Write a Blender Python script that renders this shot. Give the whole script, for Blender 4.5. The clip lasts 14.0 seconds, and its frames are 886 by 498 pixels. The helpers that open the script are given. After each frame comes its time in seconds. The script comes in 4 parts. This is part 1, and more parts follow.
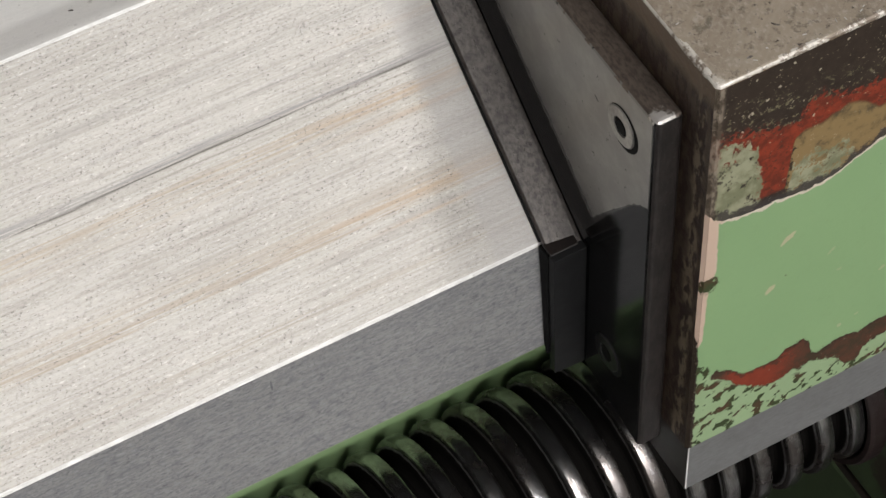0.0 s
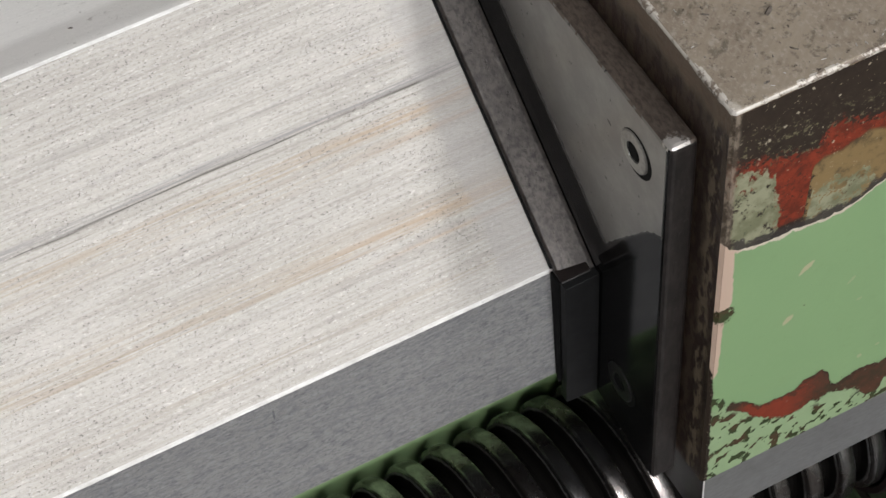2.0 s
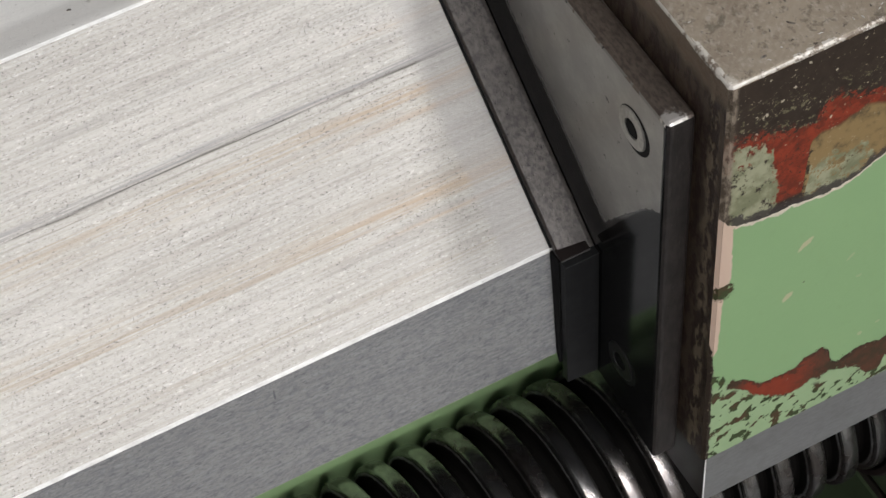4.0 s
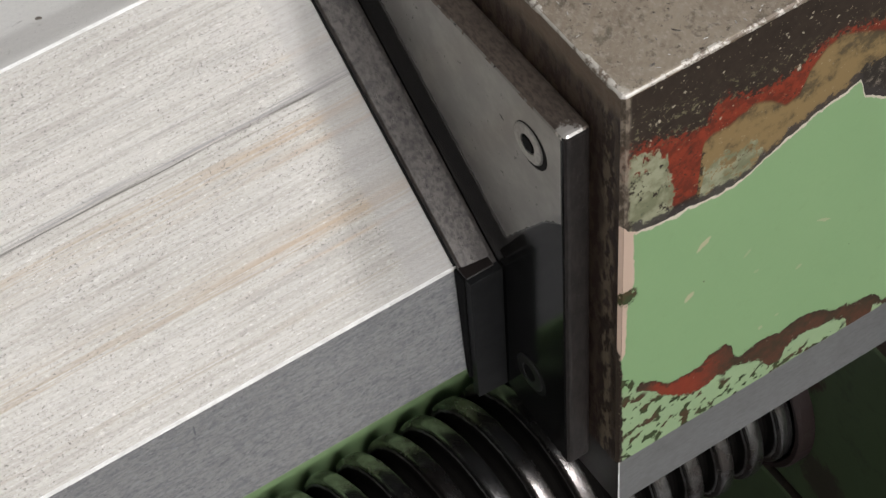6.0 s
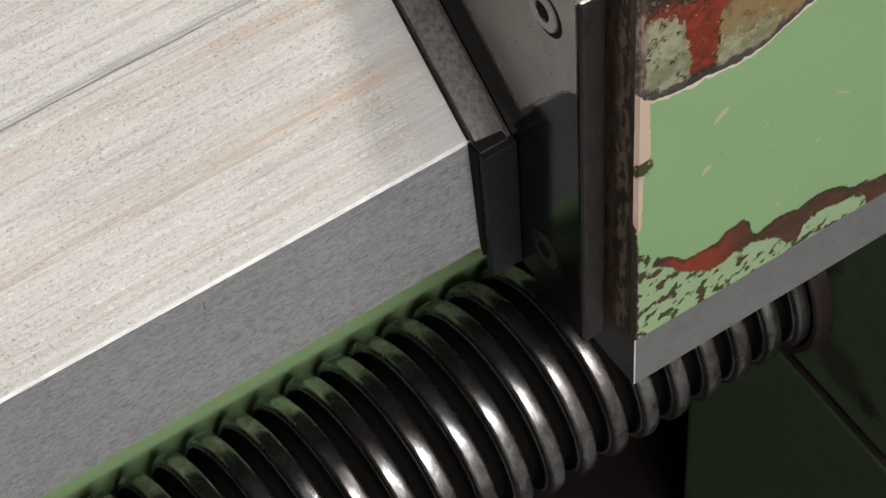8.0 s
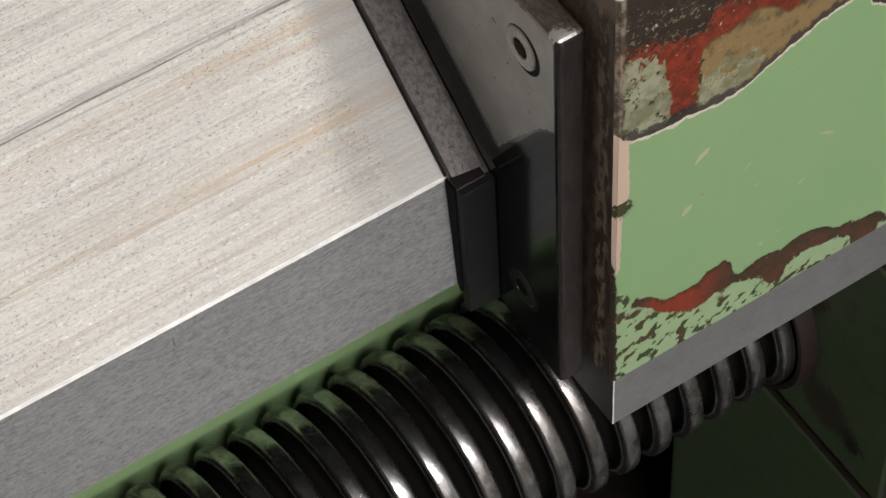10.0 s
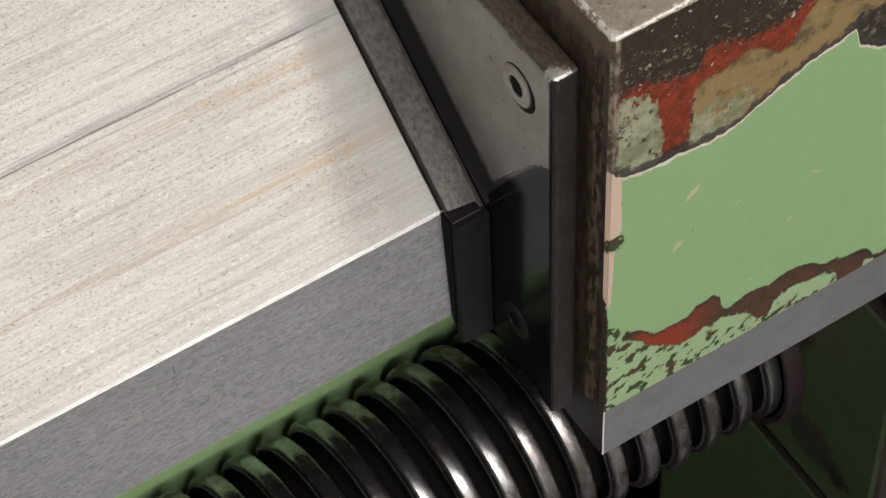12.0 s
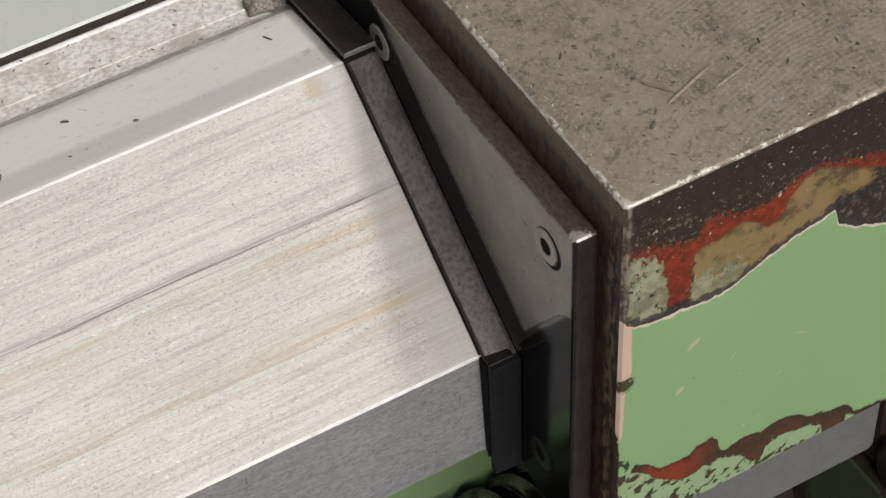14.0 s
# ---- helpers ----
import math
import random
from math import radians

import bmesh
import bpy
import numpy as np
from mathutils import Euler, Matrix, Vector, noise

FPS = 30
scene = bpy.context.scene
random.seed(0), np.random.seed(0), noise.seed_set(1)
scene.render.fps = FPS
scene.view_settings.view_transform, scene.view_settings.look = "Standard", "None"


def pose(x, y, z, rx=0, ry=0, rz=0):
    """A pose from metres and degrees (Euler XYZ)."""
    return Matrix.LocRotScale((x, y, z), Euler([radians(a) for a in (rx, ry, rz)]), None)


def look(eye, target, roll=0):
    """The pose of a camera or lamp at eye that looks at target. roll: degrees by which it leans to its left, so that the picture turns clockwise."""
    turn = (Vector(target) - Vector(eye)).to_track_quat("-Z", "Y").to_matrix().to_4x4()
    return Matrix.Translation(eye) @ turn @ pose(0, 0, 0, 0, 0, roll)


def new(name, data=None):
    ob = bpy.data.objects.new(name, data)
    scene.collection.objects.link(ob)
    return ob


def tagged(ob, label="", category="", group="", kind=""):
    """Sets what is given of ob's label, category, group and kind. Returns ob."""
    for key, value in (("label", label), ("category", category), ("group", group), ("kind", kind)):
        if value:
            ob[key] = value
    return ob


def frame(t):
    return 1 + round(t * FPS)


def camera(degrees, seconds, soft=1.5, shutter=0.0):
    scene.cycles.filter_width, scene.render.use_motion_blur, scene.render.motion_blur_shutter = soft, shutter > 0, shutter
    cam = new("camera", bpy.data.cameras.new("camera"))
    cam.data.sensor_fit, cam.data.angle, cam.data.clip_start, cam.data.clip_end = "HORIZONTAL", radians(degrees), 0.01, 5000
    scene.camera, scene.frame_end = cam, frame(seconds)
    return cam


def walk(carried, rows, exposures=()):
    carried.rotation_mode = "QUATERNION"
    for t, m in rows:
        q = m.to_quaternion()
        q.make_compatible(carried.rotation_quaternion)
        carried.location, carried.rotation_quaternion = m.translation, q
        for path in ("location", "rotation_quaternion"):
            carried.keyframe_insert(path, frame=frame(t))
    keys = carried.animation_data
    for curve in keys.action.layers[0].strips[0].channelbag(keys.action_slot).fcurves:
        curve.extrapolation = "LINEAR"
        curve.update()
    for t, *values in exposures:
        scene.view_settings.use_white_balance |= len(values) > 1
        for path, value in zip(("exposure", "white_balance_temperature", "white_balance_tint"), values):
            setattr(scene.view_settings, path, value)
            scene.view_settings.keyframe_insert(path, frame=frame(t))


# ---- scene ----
MM = 0.001


def aim(x, y, z, yaw, pitch, roll):
    """A camera pose from millimetres, the turn to the left of +y, the tilt upwards and the roll."""
    a, b = radians(yaw), radians(pitch)
    eye = Vector((x, y, z)) * MM
    return look(eye, eye + Vector((-math.sin(a) * math.cos(b), math.cos(a) * math.cos(b), math.sin(b))), roll)


# ---- camera and its walk ----
cam = camera(20.0, 14.0, soft=1.45)
PATH = [
    (0, -145.91, -248.06, 381.19, -26.823, -52.989, -2.852),
    (0.5, -139.55, -246.93, 377.98, -25.234, -53.023, -4.058),
    (1, -138.20, -241.07, 374.91, -25.085, -52.950, -4.092),
    (1.5, -139.26, -239.14, 373.53, -25.515, -52.905, -3.646),
    (2, -137.54, -240.03, 372.97, -25.754, -52.852, -3.322),
    (2.5, -138.28, -241.55, 373.08, -25.759, -52.756, -3.330),
    (3, -138.86, -241.42, 372.34, -25.727, -52.909, -3.424),
    (3.2, -139.21, -243.94, 370.94, -25.657, -52.823, -3.557),
    (5.3, -135.21, -243.24, 371.42, -25.758, -52.852, -4.668),
    (5.5, -137.46, -245.82, 374.59, -27.021, -52.724, -4.700),
    (6, -145.56, -245.71, 377.32, -30.274, -52.405, -4.242),
    (6.5, -155.86, -245.29, 381.04, -31.860, -52.540, -3.616),
    (7, -156.42, -244.49, 376.16, -31.645, -53.189, -3.669),
    (7.5, -159.77, -250.33, 365.75, -30.065, -53.537, -4.512),
    (8, -146.50, -247.51, 366.94, -29.368, -54.274, -5.000),
    (8.5, -139.96, -242.29, 365.34, -29.034, -54.453, -4.928),
    (8.7, -138.26, -242.12, 364.27, -28.926, -54.269, -4.962),
    (11, -138.10, -242.96, 363.15, -30.124, -53.835, -3.183),
    (11.5, -142.23, -246.55, 369.30, -30.210, -53.534, -2.907),
    (12, -142.36, -246.51, 370.98, -30.015, -53.328, -3.163),
    (12.5, -144.27, -254.89, 381.49, -29.903, -52.549, -2.739),
    (13, -158.46, -278.08, 404.13, -29.666, -51.312, -2.644),
    (13.5, -170.72, -297.30, 422.80, -29.411, -50.140, -2.326),
    (14, -170.67, -299.80, 424.13, -28.501, -48.386, -2.316),
]
walk(cam, [(r[0], aim(*r[1:])) for r in PATH],
     [(0, 0.03, 6490, 10), (2.5, 0, 6330, 10), (6.5, 0, 6380, 10), (8.5, 0, 6500, 10), (11, 0, 6580, 10), (11.5, 0.02, 6590, 10), (12, 0.09, 6600, 10), (12.5, 0.14, 6595, 10), (13, 0.13, 6590, 10), (13.5, 0.1, 6580, 10), (14, 0.05, 6560, 10)])

# ---- world, lights ----
world = bpy.data.worlds.new("world")
scene.world = world
world.use_nodes = True
wn = world.node_tree.nodes
sky = wn.new("ShaderNodeTexSky")
sky.sky_type, sky.sun_disc = "NISHITA", False
sky.sun_elevation, sky.sun_rotation = radians(40), radians(200)
world.node_tree.links.new(sky.outputs[0], wn["Background"].inputs[0])
wn["Background"].inputs[1].default_value = 0.1


def area_light(name, place, target, w, h, watts, colour):
    data = bpy.data.lights.new(name, "AREA")
    data.shape, data.size, data.size_y, data.energy, data.color = "RECTANGLE", w, h, watts, colour
    ob = new(name, data)
    ob.matrix_world = look(place, target)
    return ob


# Unseen window and lamps, placed to match how the parts are lit.
area_light("window_daylight", (0.50, -2.42, 1.50), (0.50, 0, 1.1), 1.1, 1.1, 11, (1.0, 0.99, 1.0))
area_light("added_tube_light", (-0.15, -2.0, 1.92), (-0.15, -2.0, 0), 1.5, 0.3, 75, (1.0, 0.985, 0.985))
area_light("added_tube_light", (0.95, -0.75, 2.12), (0.95, -0.75, 0), 0.2, 1.0, 24, (1.0, 0.985, 0.985))
scene.view_settings.exposure = 0.0


# ---- materials ----
class Mat:
    """A node material; its methods add nodes and return their outputs."""

    def __init__(self, name):
        self.m = bpy.data.materials.new(name)
        self.m.use_nodes = True
        self.t = self.m.node_tree
        self.b = self.t.nodes["Principled BSDF"]
        co = self.t.nodes.new("ShaderNodeTexCoord")
        self.p = self.vmath("SCALE", co.outputs["Object"], scale=1000.0)
        sep = self.t.nodes.new("ShaderNodeSeparateXYZ")
        self.t.links.new(self.p, sep.inputs[0])
        self.x, self.y, self.z = sep.outputs

    def put(self, sock, v):
        if hasattr(v, "is_linked"):
            self.t.links.new(v, sock)
        elif isinstance(v, (tuple, list)) and len(v) == 3 and sock.type == "RGBA":
            sock.default_value = (*v, 1)
        else:
            sock.default_value = v

    def vmath(self, op, a, b=None, scale=None):
        n = self.t.nodes.new("ShaderNodeVectorMath")
        n.operation = op
        self.put(n.inputs[0], a)
        if b is not None:
            self.put(n.inputs[1], b)
        if scale is not None:
            n.inputs["Scale"].default_value = scale
        return n.outputs[0]

    def math(self, op, a, b=0.0, c=0.0, clamp=False):
        n = self.t.nodes.new("ShaderNodeMath")
        n.operation, n.use_clamp = op, clamp
        for s, v in zip(n.inputs, (a, b, c)):
            self.put(s, v)
        return n.outputs[0]

    def noise(self, scale, detail=4.0, rough=0.55, stretch=(1, 1, 1), shift=(0, 0, 0), distort=0.0):
        """Noise in 0 to 1, about 0.5, its scale in cycles a millimetre."""
        v = self.vmath("MULTIPLY_ADD", self.p, stretch)
        v.node.inputs[2].default_value = shift
        n = self.t.nodes.new("ShaderNodeTexNoise")
        self.put(n.inputs["Vector"], v)
        for k, val in (("Scale", scale), ("Detail", detail), ("Roughness", rough), ("Distortion", distort)):
            n.inputs[k].default_value = val
        return n.outputs["Fac"]

    def step(self, v, lo, hi):
        """0 below lo, 1 above hi (the other way round where lo is over hi), smooth between."""
        n = self.t.nodes.new("ShaderNodeMapRange")
        n.interpolation_type = "SMOOTHSTEP"
        a, b, c, d = (lo, hi, 0.0, 1.0) if lo <= hi else (hi, lo, 1.0, 0.0)
        for s, val in zip(n.inputs, (v, a, b, c, d)):
            self.put(s, val)
        return n.outputs[0]

    def mix(self, fac, a, b):
        n = self.t.nodes.new("ShaderNodeMix")
        n.data_type = "RGBA"
        self.put(n.inputs[0], fac)
        self.put(n.inputs[6], a)
        self.put(n.inputs[7], b)
        return n.outputs[2]

    def line(self, v, points, low=-60.0, high=100.0):
        """A broken line through (v, height) points."""
        v0, v1 = points[0][0], points[-1][0]
        r = self.t.nodes.new("ShaderNodeValToRGB")
        e = r.color_ramp.elements
        while len(e) < len(points):
            e.new(0.5)
        for el, (a, h) in zip(e, points):
            el.position = (a - v0) / (v1 - v0)
            g = (h - low) / (high - low)
            el.color = (g, g, g, 1)
        self.put(r.inputs[0], self.math("DIVIDE", self.math("SUBTRACT", v, v0), v1 - v0))
        return self.math("MULTIPLY_ADD", r.outputs[0], high - low, low)

    def bump(self, height, mm, strength=1.0):
        n = self.t.nodes.new("ShaderNodeBump")
        n.inputs["Strength"].default_value, n.inputs["Distance"].default_value = strength, mm * MM
        self.put(n.inputs["Height"], height)
        self.t.links.new(n.outputs[0], self.b.inputs["Normal"])

    def done(self, colour, rough=0.5, metal=0.0, spec=0.5):
        self.put(self.b.inputs["Base Color"], colour)
        self.put(self.b.inputs["Roughness"], rough)
        self.put(self.b.inputs["Metallic"], metal)
        self.put(self.b.inputs["Specular IOR Level"], spec)
        return self.m


def ground_steel(name="ground_steel", tone=1.0, streaks=True, cool=False):
    """Ground steel of the bed: lengthwise grain, dense small pits, grey and rusty streaks."""
    k = Mat(name)
    grain = k.noise(1.0, 3, 0.6, (0.06, 2.4, 2.4))
    fine = k.noise(1.0, 3, 0.6, (0.9, 3.4, 3.4), (7, 3, 1))
    sand = k.noise(1.5, 4, 0.65, (0.75, 1.2, 1.2), (2, 6, 4))
    cloud = k.noise(0.035, 4, 0.6, (0.5, 1, 1))
    dense = k.step(k.noise(0.05, 3, 0.6, (0.6, 1, 1), (8, 1, 3)), 0.3, 0.65)
    pit = k.step(k.math("MULTIPLY_ADD", dense, 0.05, k.noise(1.0, 3, 0.6, (1.7, 2.5, 2.5), (31, 5, 9))), 0.645, 0.72)
    spot = k.step(k.noise(1.0, 2, 0.55, (1.25, 1.6, 1.6), (3, 15, 2)), 0.71, 0.76)
    # 1 beyond the smooth band along the wiper, 0 within it.
    beyond = k.step(k.math("ADD", k.x, k.math("MULTIPLY_ADD", k.noise(0.25, 4, 0.6, shift=(1, 1, 40)), 3.0, -1.5)), -7.5, -10.0)
    pit, spot = k.math("MULTIPLY", pit, beyond), k.math("MULTIPLY", spot, beyond)
    light = k.step(k.noise(1.0, 3, 0.65, (0.8, 2.2, 2.2), (11, 2, 19)), 0.58, 0.72)
    col = k.mix(k.step(cloud, 0.3, 0.7), (0.37, 0.35, 0.315), (0.445, 0.424, 0.384))
    col = k.mix(k.math("MULTIPLY", k.step(sand, 0.52, 0.34), 0.62), col, (0.27, 0.255, 0.23))
    col = k.mix(k.math("MULTIPLY", k.step(grain, 0.45, 0.66), 0.36), col, (0.50, 0.485, 0.46))
    col = k.mix(k.math("MULTIPLY", k.step(grain, 0.46, 0.32), 0.42), col, (0.28, 0.265, 0.245))
    col = k.mix(k.math("MULTIPLY", light, 0.55), col, (0.66, 0.64, 0.60))
    drag = k.noise(1.0, 4, 0.65, (0.022, 0.55, 0.55), (12, 3, 5))
    col = k.mix(k.math("MULTIPLY", k.step(drag, 0.5, 0.64), 0.3), col, (0.235, 0.215, 0.185))
    wob = k.math("MULTIPLY_ADD", k.noise(0.03, 3, 0.5, (1, 0, 0)), 1.3, -0.65)
    yy = k.math("ADD", k.y, wob)
    broken = k.step(k.noise(1.0, 3, 0.6, (0.05, 2.2, 2.2), (4, 4, 4)), 0.38, 0.6)
    for centre, half, tint, amount in streaks * ((34.15, 0.8, (0.235, 0.228, 0.22), 0.9), (33.45, 0.26, (0.09, 0.08, 0.068), 0.95), (32.2, 0.18, (0.2, 0.18, 0.15), 0.6), (29.9, 1.0, (0.33, 0.262, 0.175), 0.5), (27.2, 2.0, (0.36, 0.305, 0.235), 0.35), (38.5, 0.5, (0.2, 0.19, 0.18), 0.3),
                                       (14.6, 1.1, (0.28, 0.222, 0.148), 0.55), (16.5, 2.2, (0.33, 0.28, 0.215), 0.4), (13.7, 0.3, (0.29, 0.23, 0.16), 0.5), (29.0, 0.3, (0.31, 0.25, 0.175), 0.45), (30.6, 0.25, (0.3, 0.24, 0.17), 0.4), (5.0, 0.7, (0.27, 0.23, 0.17), 0.4), (8.5, 0.5, (0.27, 0.24, 0.2), 0.3), (44.0, 1.0, (0.25, 0.24, 0.22), 0.3), (22.0, 0.6, (0.28, 0.25, 0.21), 0.3)):
        d = k.math("ABSOLUTE", k.math("SUBTRACT", yy, centre))
        f = k.math("MULTIPLY", k.math("MULTIPLY", k.step(d, half * 1.3, half * 0.1), broken), amount)
        col = k.mix(f, col, tint)
    for centre, half, reach in streaks * ((29.6, 1.1, -48.0), (26.6, 0.5, -40.0), (15.0, 1.5, -55.0), (11.6, 0.5, -50.0), (40.0, 0.8, -30.0)):
        d = k.math("ABSOLUTE", k.math("SUBTRACT", yy, centre))
        f = k.math("MULTIPLY", k.math("MULTIPLY", k.step(d, half * 1.4, 0.0), k.step(k.x, reach, reach + 40.0)), k.math("MULTIPLY_ADD", broken, 0.3, 0.2))
        col = k.mix(f, col, (0.40, 0.295, 0.195))
    rust = k.vmath("DISTANCE", k.p, (-8.2, 54.6, 40.7)).node.outputs["Value"]
    col = k.mix(k.math("MULTIPLY", k.step(k.math("ADD", rust, k.math("MULTIPLY", k.noise(0.6), 4.0)), 6.0, 3.2), 0.55), col, (0.33, 0.23, 0.09))
    col = k.mix(k.math("MULTIPLY", pit, 0.64), col, (0.13, 0.118, 0.105))
    col = k.mix(k.math("MULTIPLY", spot, 0.7), col, (0.10, 0.09, 0.08))
    h = k.math("SUBTRACT", k.math("ADD", k.math("MULTIPLY", grain, 0.4), k.math("ADD", k.math("MULTIPLY", fine, 0.8), k.math("MULTIPLY", sand, 0.6))), k.math("MULTIPLY", k.math("ADD", pit, spot), 0.8))
    if streaks:
        # Greyer band along the wiper.
        col = k.mix(k.math("MULTIPLY", k.math("SUBTRACT", 1.0, beyond), 0.5), col, (0.33, 0.315, 0.30))
    if not streaks:
        nick = k.math("ADD", k.math("POWER", k.math("DIVIDE", k.math("SUBTRACT", k.x, -57.6), 0.22), 2.0), k.math("POWER", k.math("DIVIDE", k.math("SUBTRACT", k.z, -4.2), 1.4), 2.0))
        col = k.mix(k.step(nick, 1.2, 0.6), col, (0.02, 0.02, 0.02))
        smudge = k.step(k.noise(0.12, 5, 0.7, (0.4, 1, 1), (5, 9, 31)), 0.55, 0.75)
        col = k.mix(k.math("MULTIPLY", smudge, 0.5), col, (0.12, 0.12, 0.12))
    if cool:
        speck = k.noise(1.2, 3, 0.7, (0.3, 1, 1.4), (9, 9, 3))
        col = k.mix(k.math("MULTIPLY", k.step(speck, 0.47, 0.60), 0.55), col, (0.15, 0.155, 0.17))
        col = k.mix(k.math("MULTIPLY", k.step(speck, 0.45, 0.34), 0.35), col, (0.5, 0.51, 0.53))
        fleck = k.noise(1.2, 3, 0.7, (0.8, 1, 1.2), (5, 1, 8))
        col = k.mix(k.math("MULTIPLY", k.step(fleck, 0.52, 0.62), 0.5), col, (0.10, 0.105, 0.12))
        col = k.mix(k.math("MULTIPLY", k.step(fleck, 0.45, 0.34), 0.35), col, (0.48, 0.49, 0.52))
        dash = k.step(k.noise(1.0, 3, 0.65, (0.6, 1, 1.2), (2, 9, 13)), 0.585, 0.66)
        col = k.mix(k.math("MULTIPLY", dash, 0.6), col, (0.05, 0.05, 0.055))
        # Darker and cooler all over: the front's shade put into colour.
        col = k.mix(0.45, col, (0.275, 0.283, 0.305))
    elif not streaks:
        # Paler all over: the light on the flat top put into colour.
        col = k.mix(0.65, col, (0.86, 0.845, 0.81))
        seat = k.math("ABSOLUTE", k.math("SUBTRACT", k.math("ADD", k.y, wob), 61.5))
        col = k.mix(k.math("MULTIPLY", k.step(seat, 4.5, 2.0), 0.4), col, (0.36, 0.34, 0.315))
        dirt = k.step(k.math("ADD", k.y, k.math("MULTIPLY_ADD", k.noise(0.12, 5, 0.7, (0.6, 1, 1), (6, 2, 9)), 10.0, -5.0)), 77.5, 83.5)
        mottle = k.step(k.noise(0.5, 5, 0.7, (0.7, 1, 1), (1, 5, 2)), 0.4, 0.65)
        col = k.mix(k.math("MULTIPLY", dirt, 0.9), col, k.mix(mottle, (0.60, 0.58, 0.52), (0.34, 0.31, 0.26)))
        speck = k.step(k.noise(0.45, 5, 0.75, (0.7, 1, 1), (3, 3, 17)), 0.6, 0.72)
        col = k.mix(k.math("MULTIPLY", speck, 0.65), col, (0.22, 0.2, 0.175))
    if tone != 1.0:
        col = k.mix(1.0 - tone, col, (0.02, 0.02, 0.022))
    k.bump(h, 0.08, 0.75)
    return k.done(col, k.math("MULTIPLY_ADD", sand, 0.25, 0.40), 0.3 if streaks or cool else 0.05)


def plain_metal(name, colour, rough, metal, dark, grain=(1, 1, 1), amount=0.5, bump=0.03):
    """Worked metal with grain along one way and dark stains."""
    k = Mat(name)
    a = k.noise(1.5, 4, 0.6, grain)
    b = k.noise(0.12, 5, 0.65, shift=(9, 2, 4))
    s = k.step(k.noise(1.1, 4, 0.7, shift=(2, 8, 5)), 0.6, 0.72)
    col = k.mix(k.math("MULTIPLY", k.step(a, 0.35, 0.7), amount), colour, dark)
    col = k.mix(k.math("MULTIPLY", k.step(b, 0.45, 0.72), amount), col, dark)
    col = k.mix(k.math("MULTIPLY", s, 0.5 * amount), col, tuple(c * 0.4 for c in dark))
    k.bump(k.math("SUBTRACT", a, s), bump, 0.5)
    return k.done(col, k.math("MULTIPLY_ADD", b, min(0.25, rough), rough - min(0.12, 0.5 * rough)), metal)


def scraped_iron():
    """The saddle's top: bare iron with fine diagonal scraping, pits and brown film."""
    k = Mat("scraped_iron")
    arc = k.vmath("LENGTH", k.vmath("MULTIPLY", k.vmath("SUBTRACT", k.p, (78, -95, 0)), (1, 1, 0))).node.outputs["Value"]
    ripple = k.math("SINE", k.math("MULTIPLY_ADD", k.noise(0.06, 4), 26.0, k.math("MULTIPLY", arc, 5.0)))
    swept = k.math("MULTIPLY_ADD", k.step(k.math("ADD", k.x, k.math("MULTIPLY", k.noise(0.05, 3), 30.0)), 42.0, 75.0), 0.10, 0.055)
    grain = k.noise(1.1, 5, 0.7, (1.3, 0.8, 1))
    stain = k.noise(0.07, 5, 0.65, shift=(3, 1, 8))
    mott = k.noise(0.35, 5, 0.7, shift=(8, 4, 1))
    dots = k.step(k.noise(0.7, 4, 0.7, shift=(1, 9, 7)), 0.622, 0.68)
    col = k.mix(k.step(stain, 0.35, 0.68), (0.32, 0.265, 0.20), (0.23, 0.185, 0.138))
    col = k.mix(k.math("MULTIPLY", k.step(mott, 0.52, 0.63), 0.68), col, (0.10, 0.084, 0.062))
    col = k.mix(k.math("MULTIPLY", k.step(mott, 0.47, 0.33), 0.35), col, (0.36, 0.32, 0.26))
    col = k.mix(k.math("MULTIPLY", k.step(ripple, -0.2, 1.0), k.math("MULTIPLY", k.step(k.noise(0.03, 3, 0.6, shift=(6, 6, 2)), 0.42, 0.60), k.math("MULTIPLY", swept, 2.4))), col, (0.42, 0.37, 0.30))
    col = k.mix(k.math("MULTIPLY", k.step(grain, 0.5, 0.66), 0.6), col, (0.42, 0.37, 0.31))
    col = k.mix(k.math("MULTIPLY", dots, 0.85), col, (0.04, 0.03, 0.024))
    corner = k.vmath("DISTANCE", k.p, (13.4, -34.2, 72.0)).node.outputs["Value"]
    col = k.mix(k.math("MULTIPLY", k.step(k.math("ADD", corner, k.math("MULTIPLY", k.noise(0.8, 4, 0.7), 6.0)), 6.0, 4.4), 0.7), col, (0.62, 0.57, 0.50))
    k.bump(k.math("SUBTRACT", k.math("ADD", k.math("MULTIPLY", ripple, swept), grain), dots), 0.14, 0.85)
    return k.done(col, k.math("MULTIPLY_ADD", stain, 0.3, 0.38), 0.3)


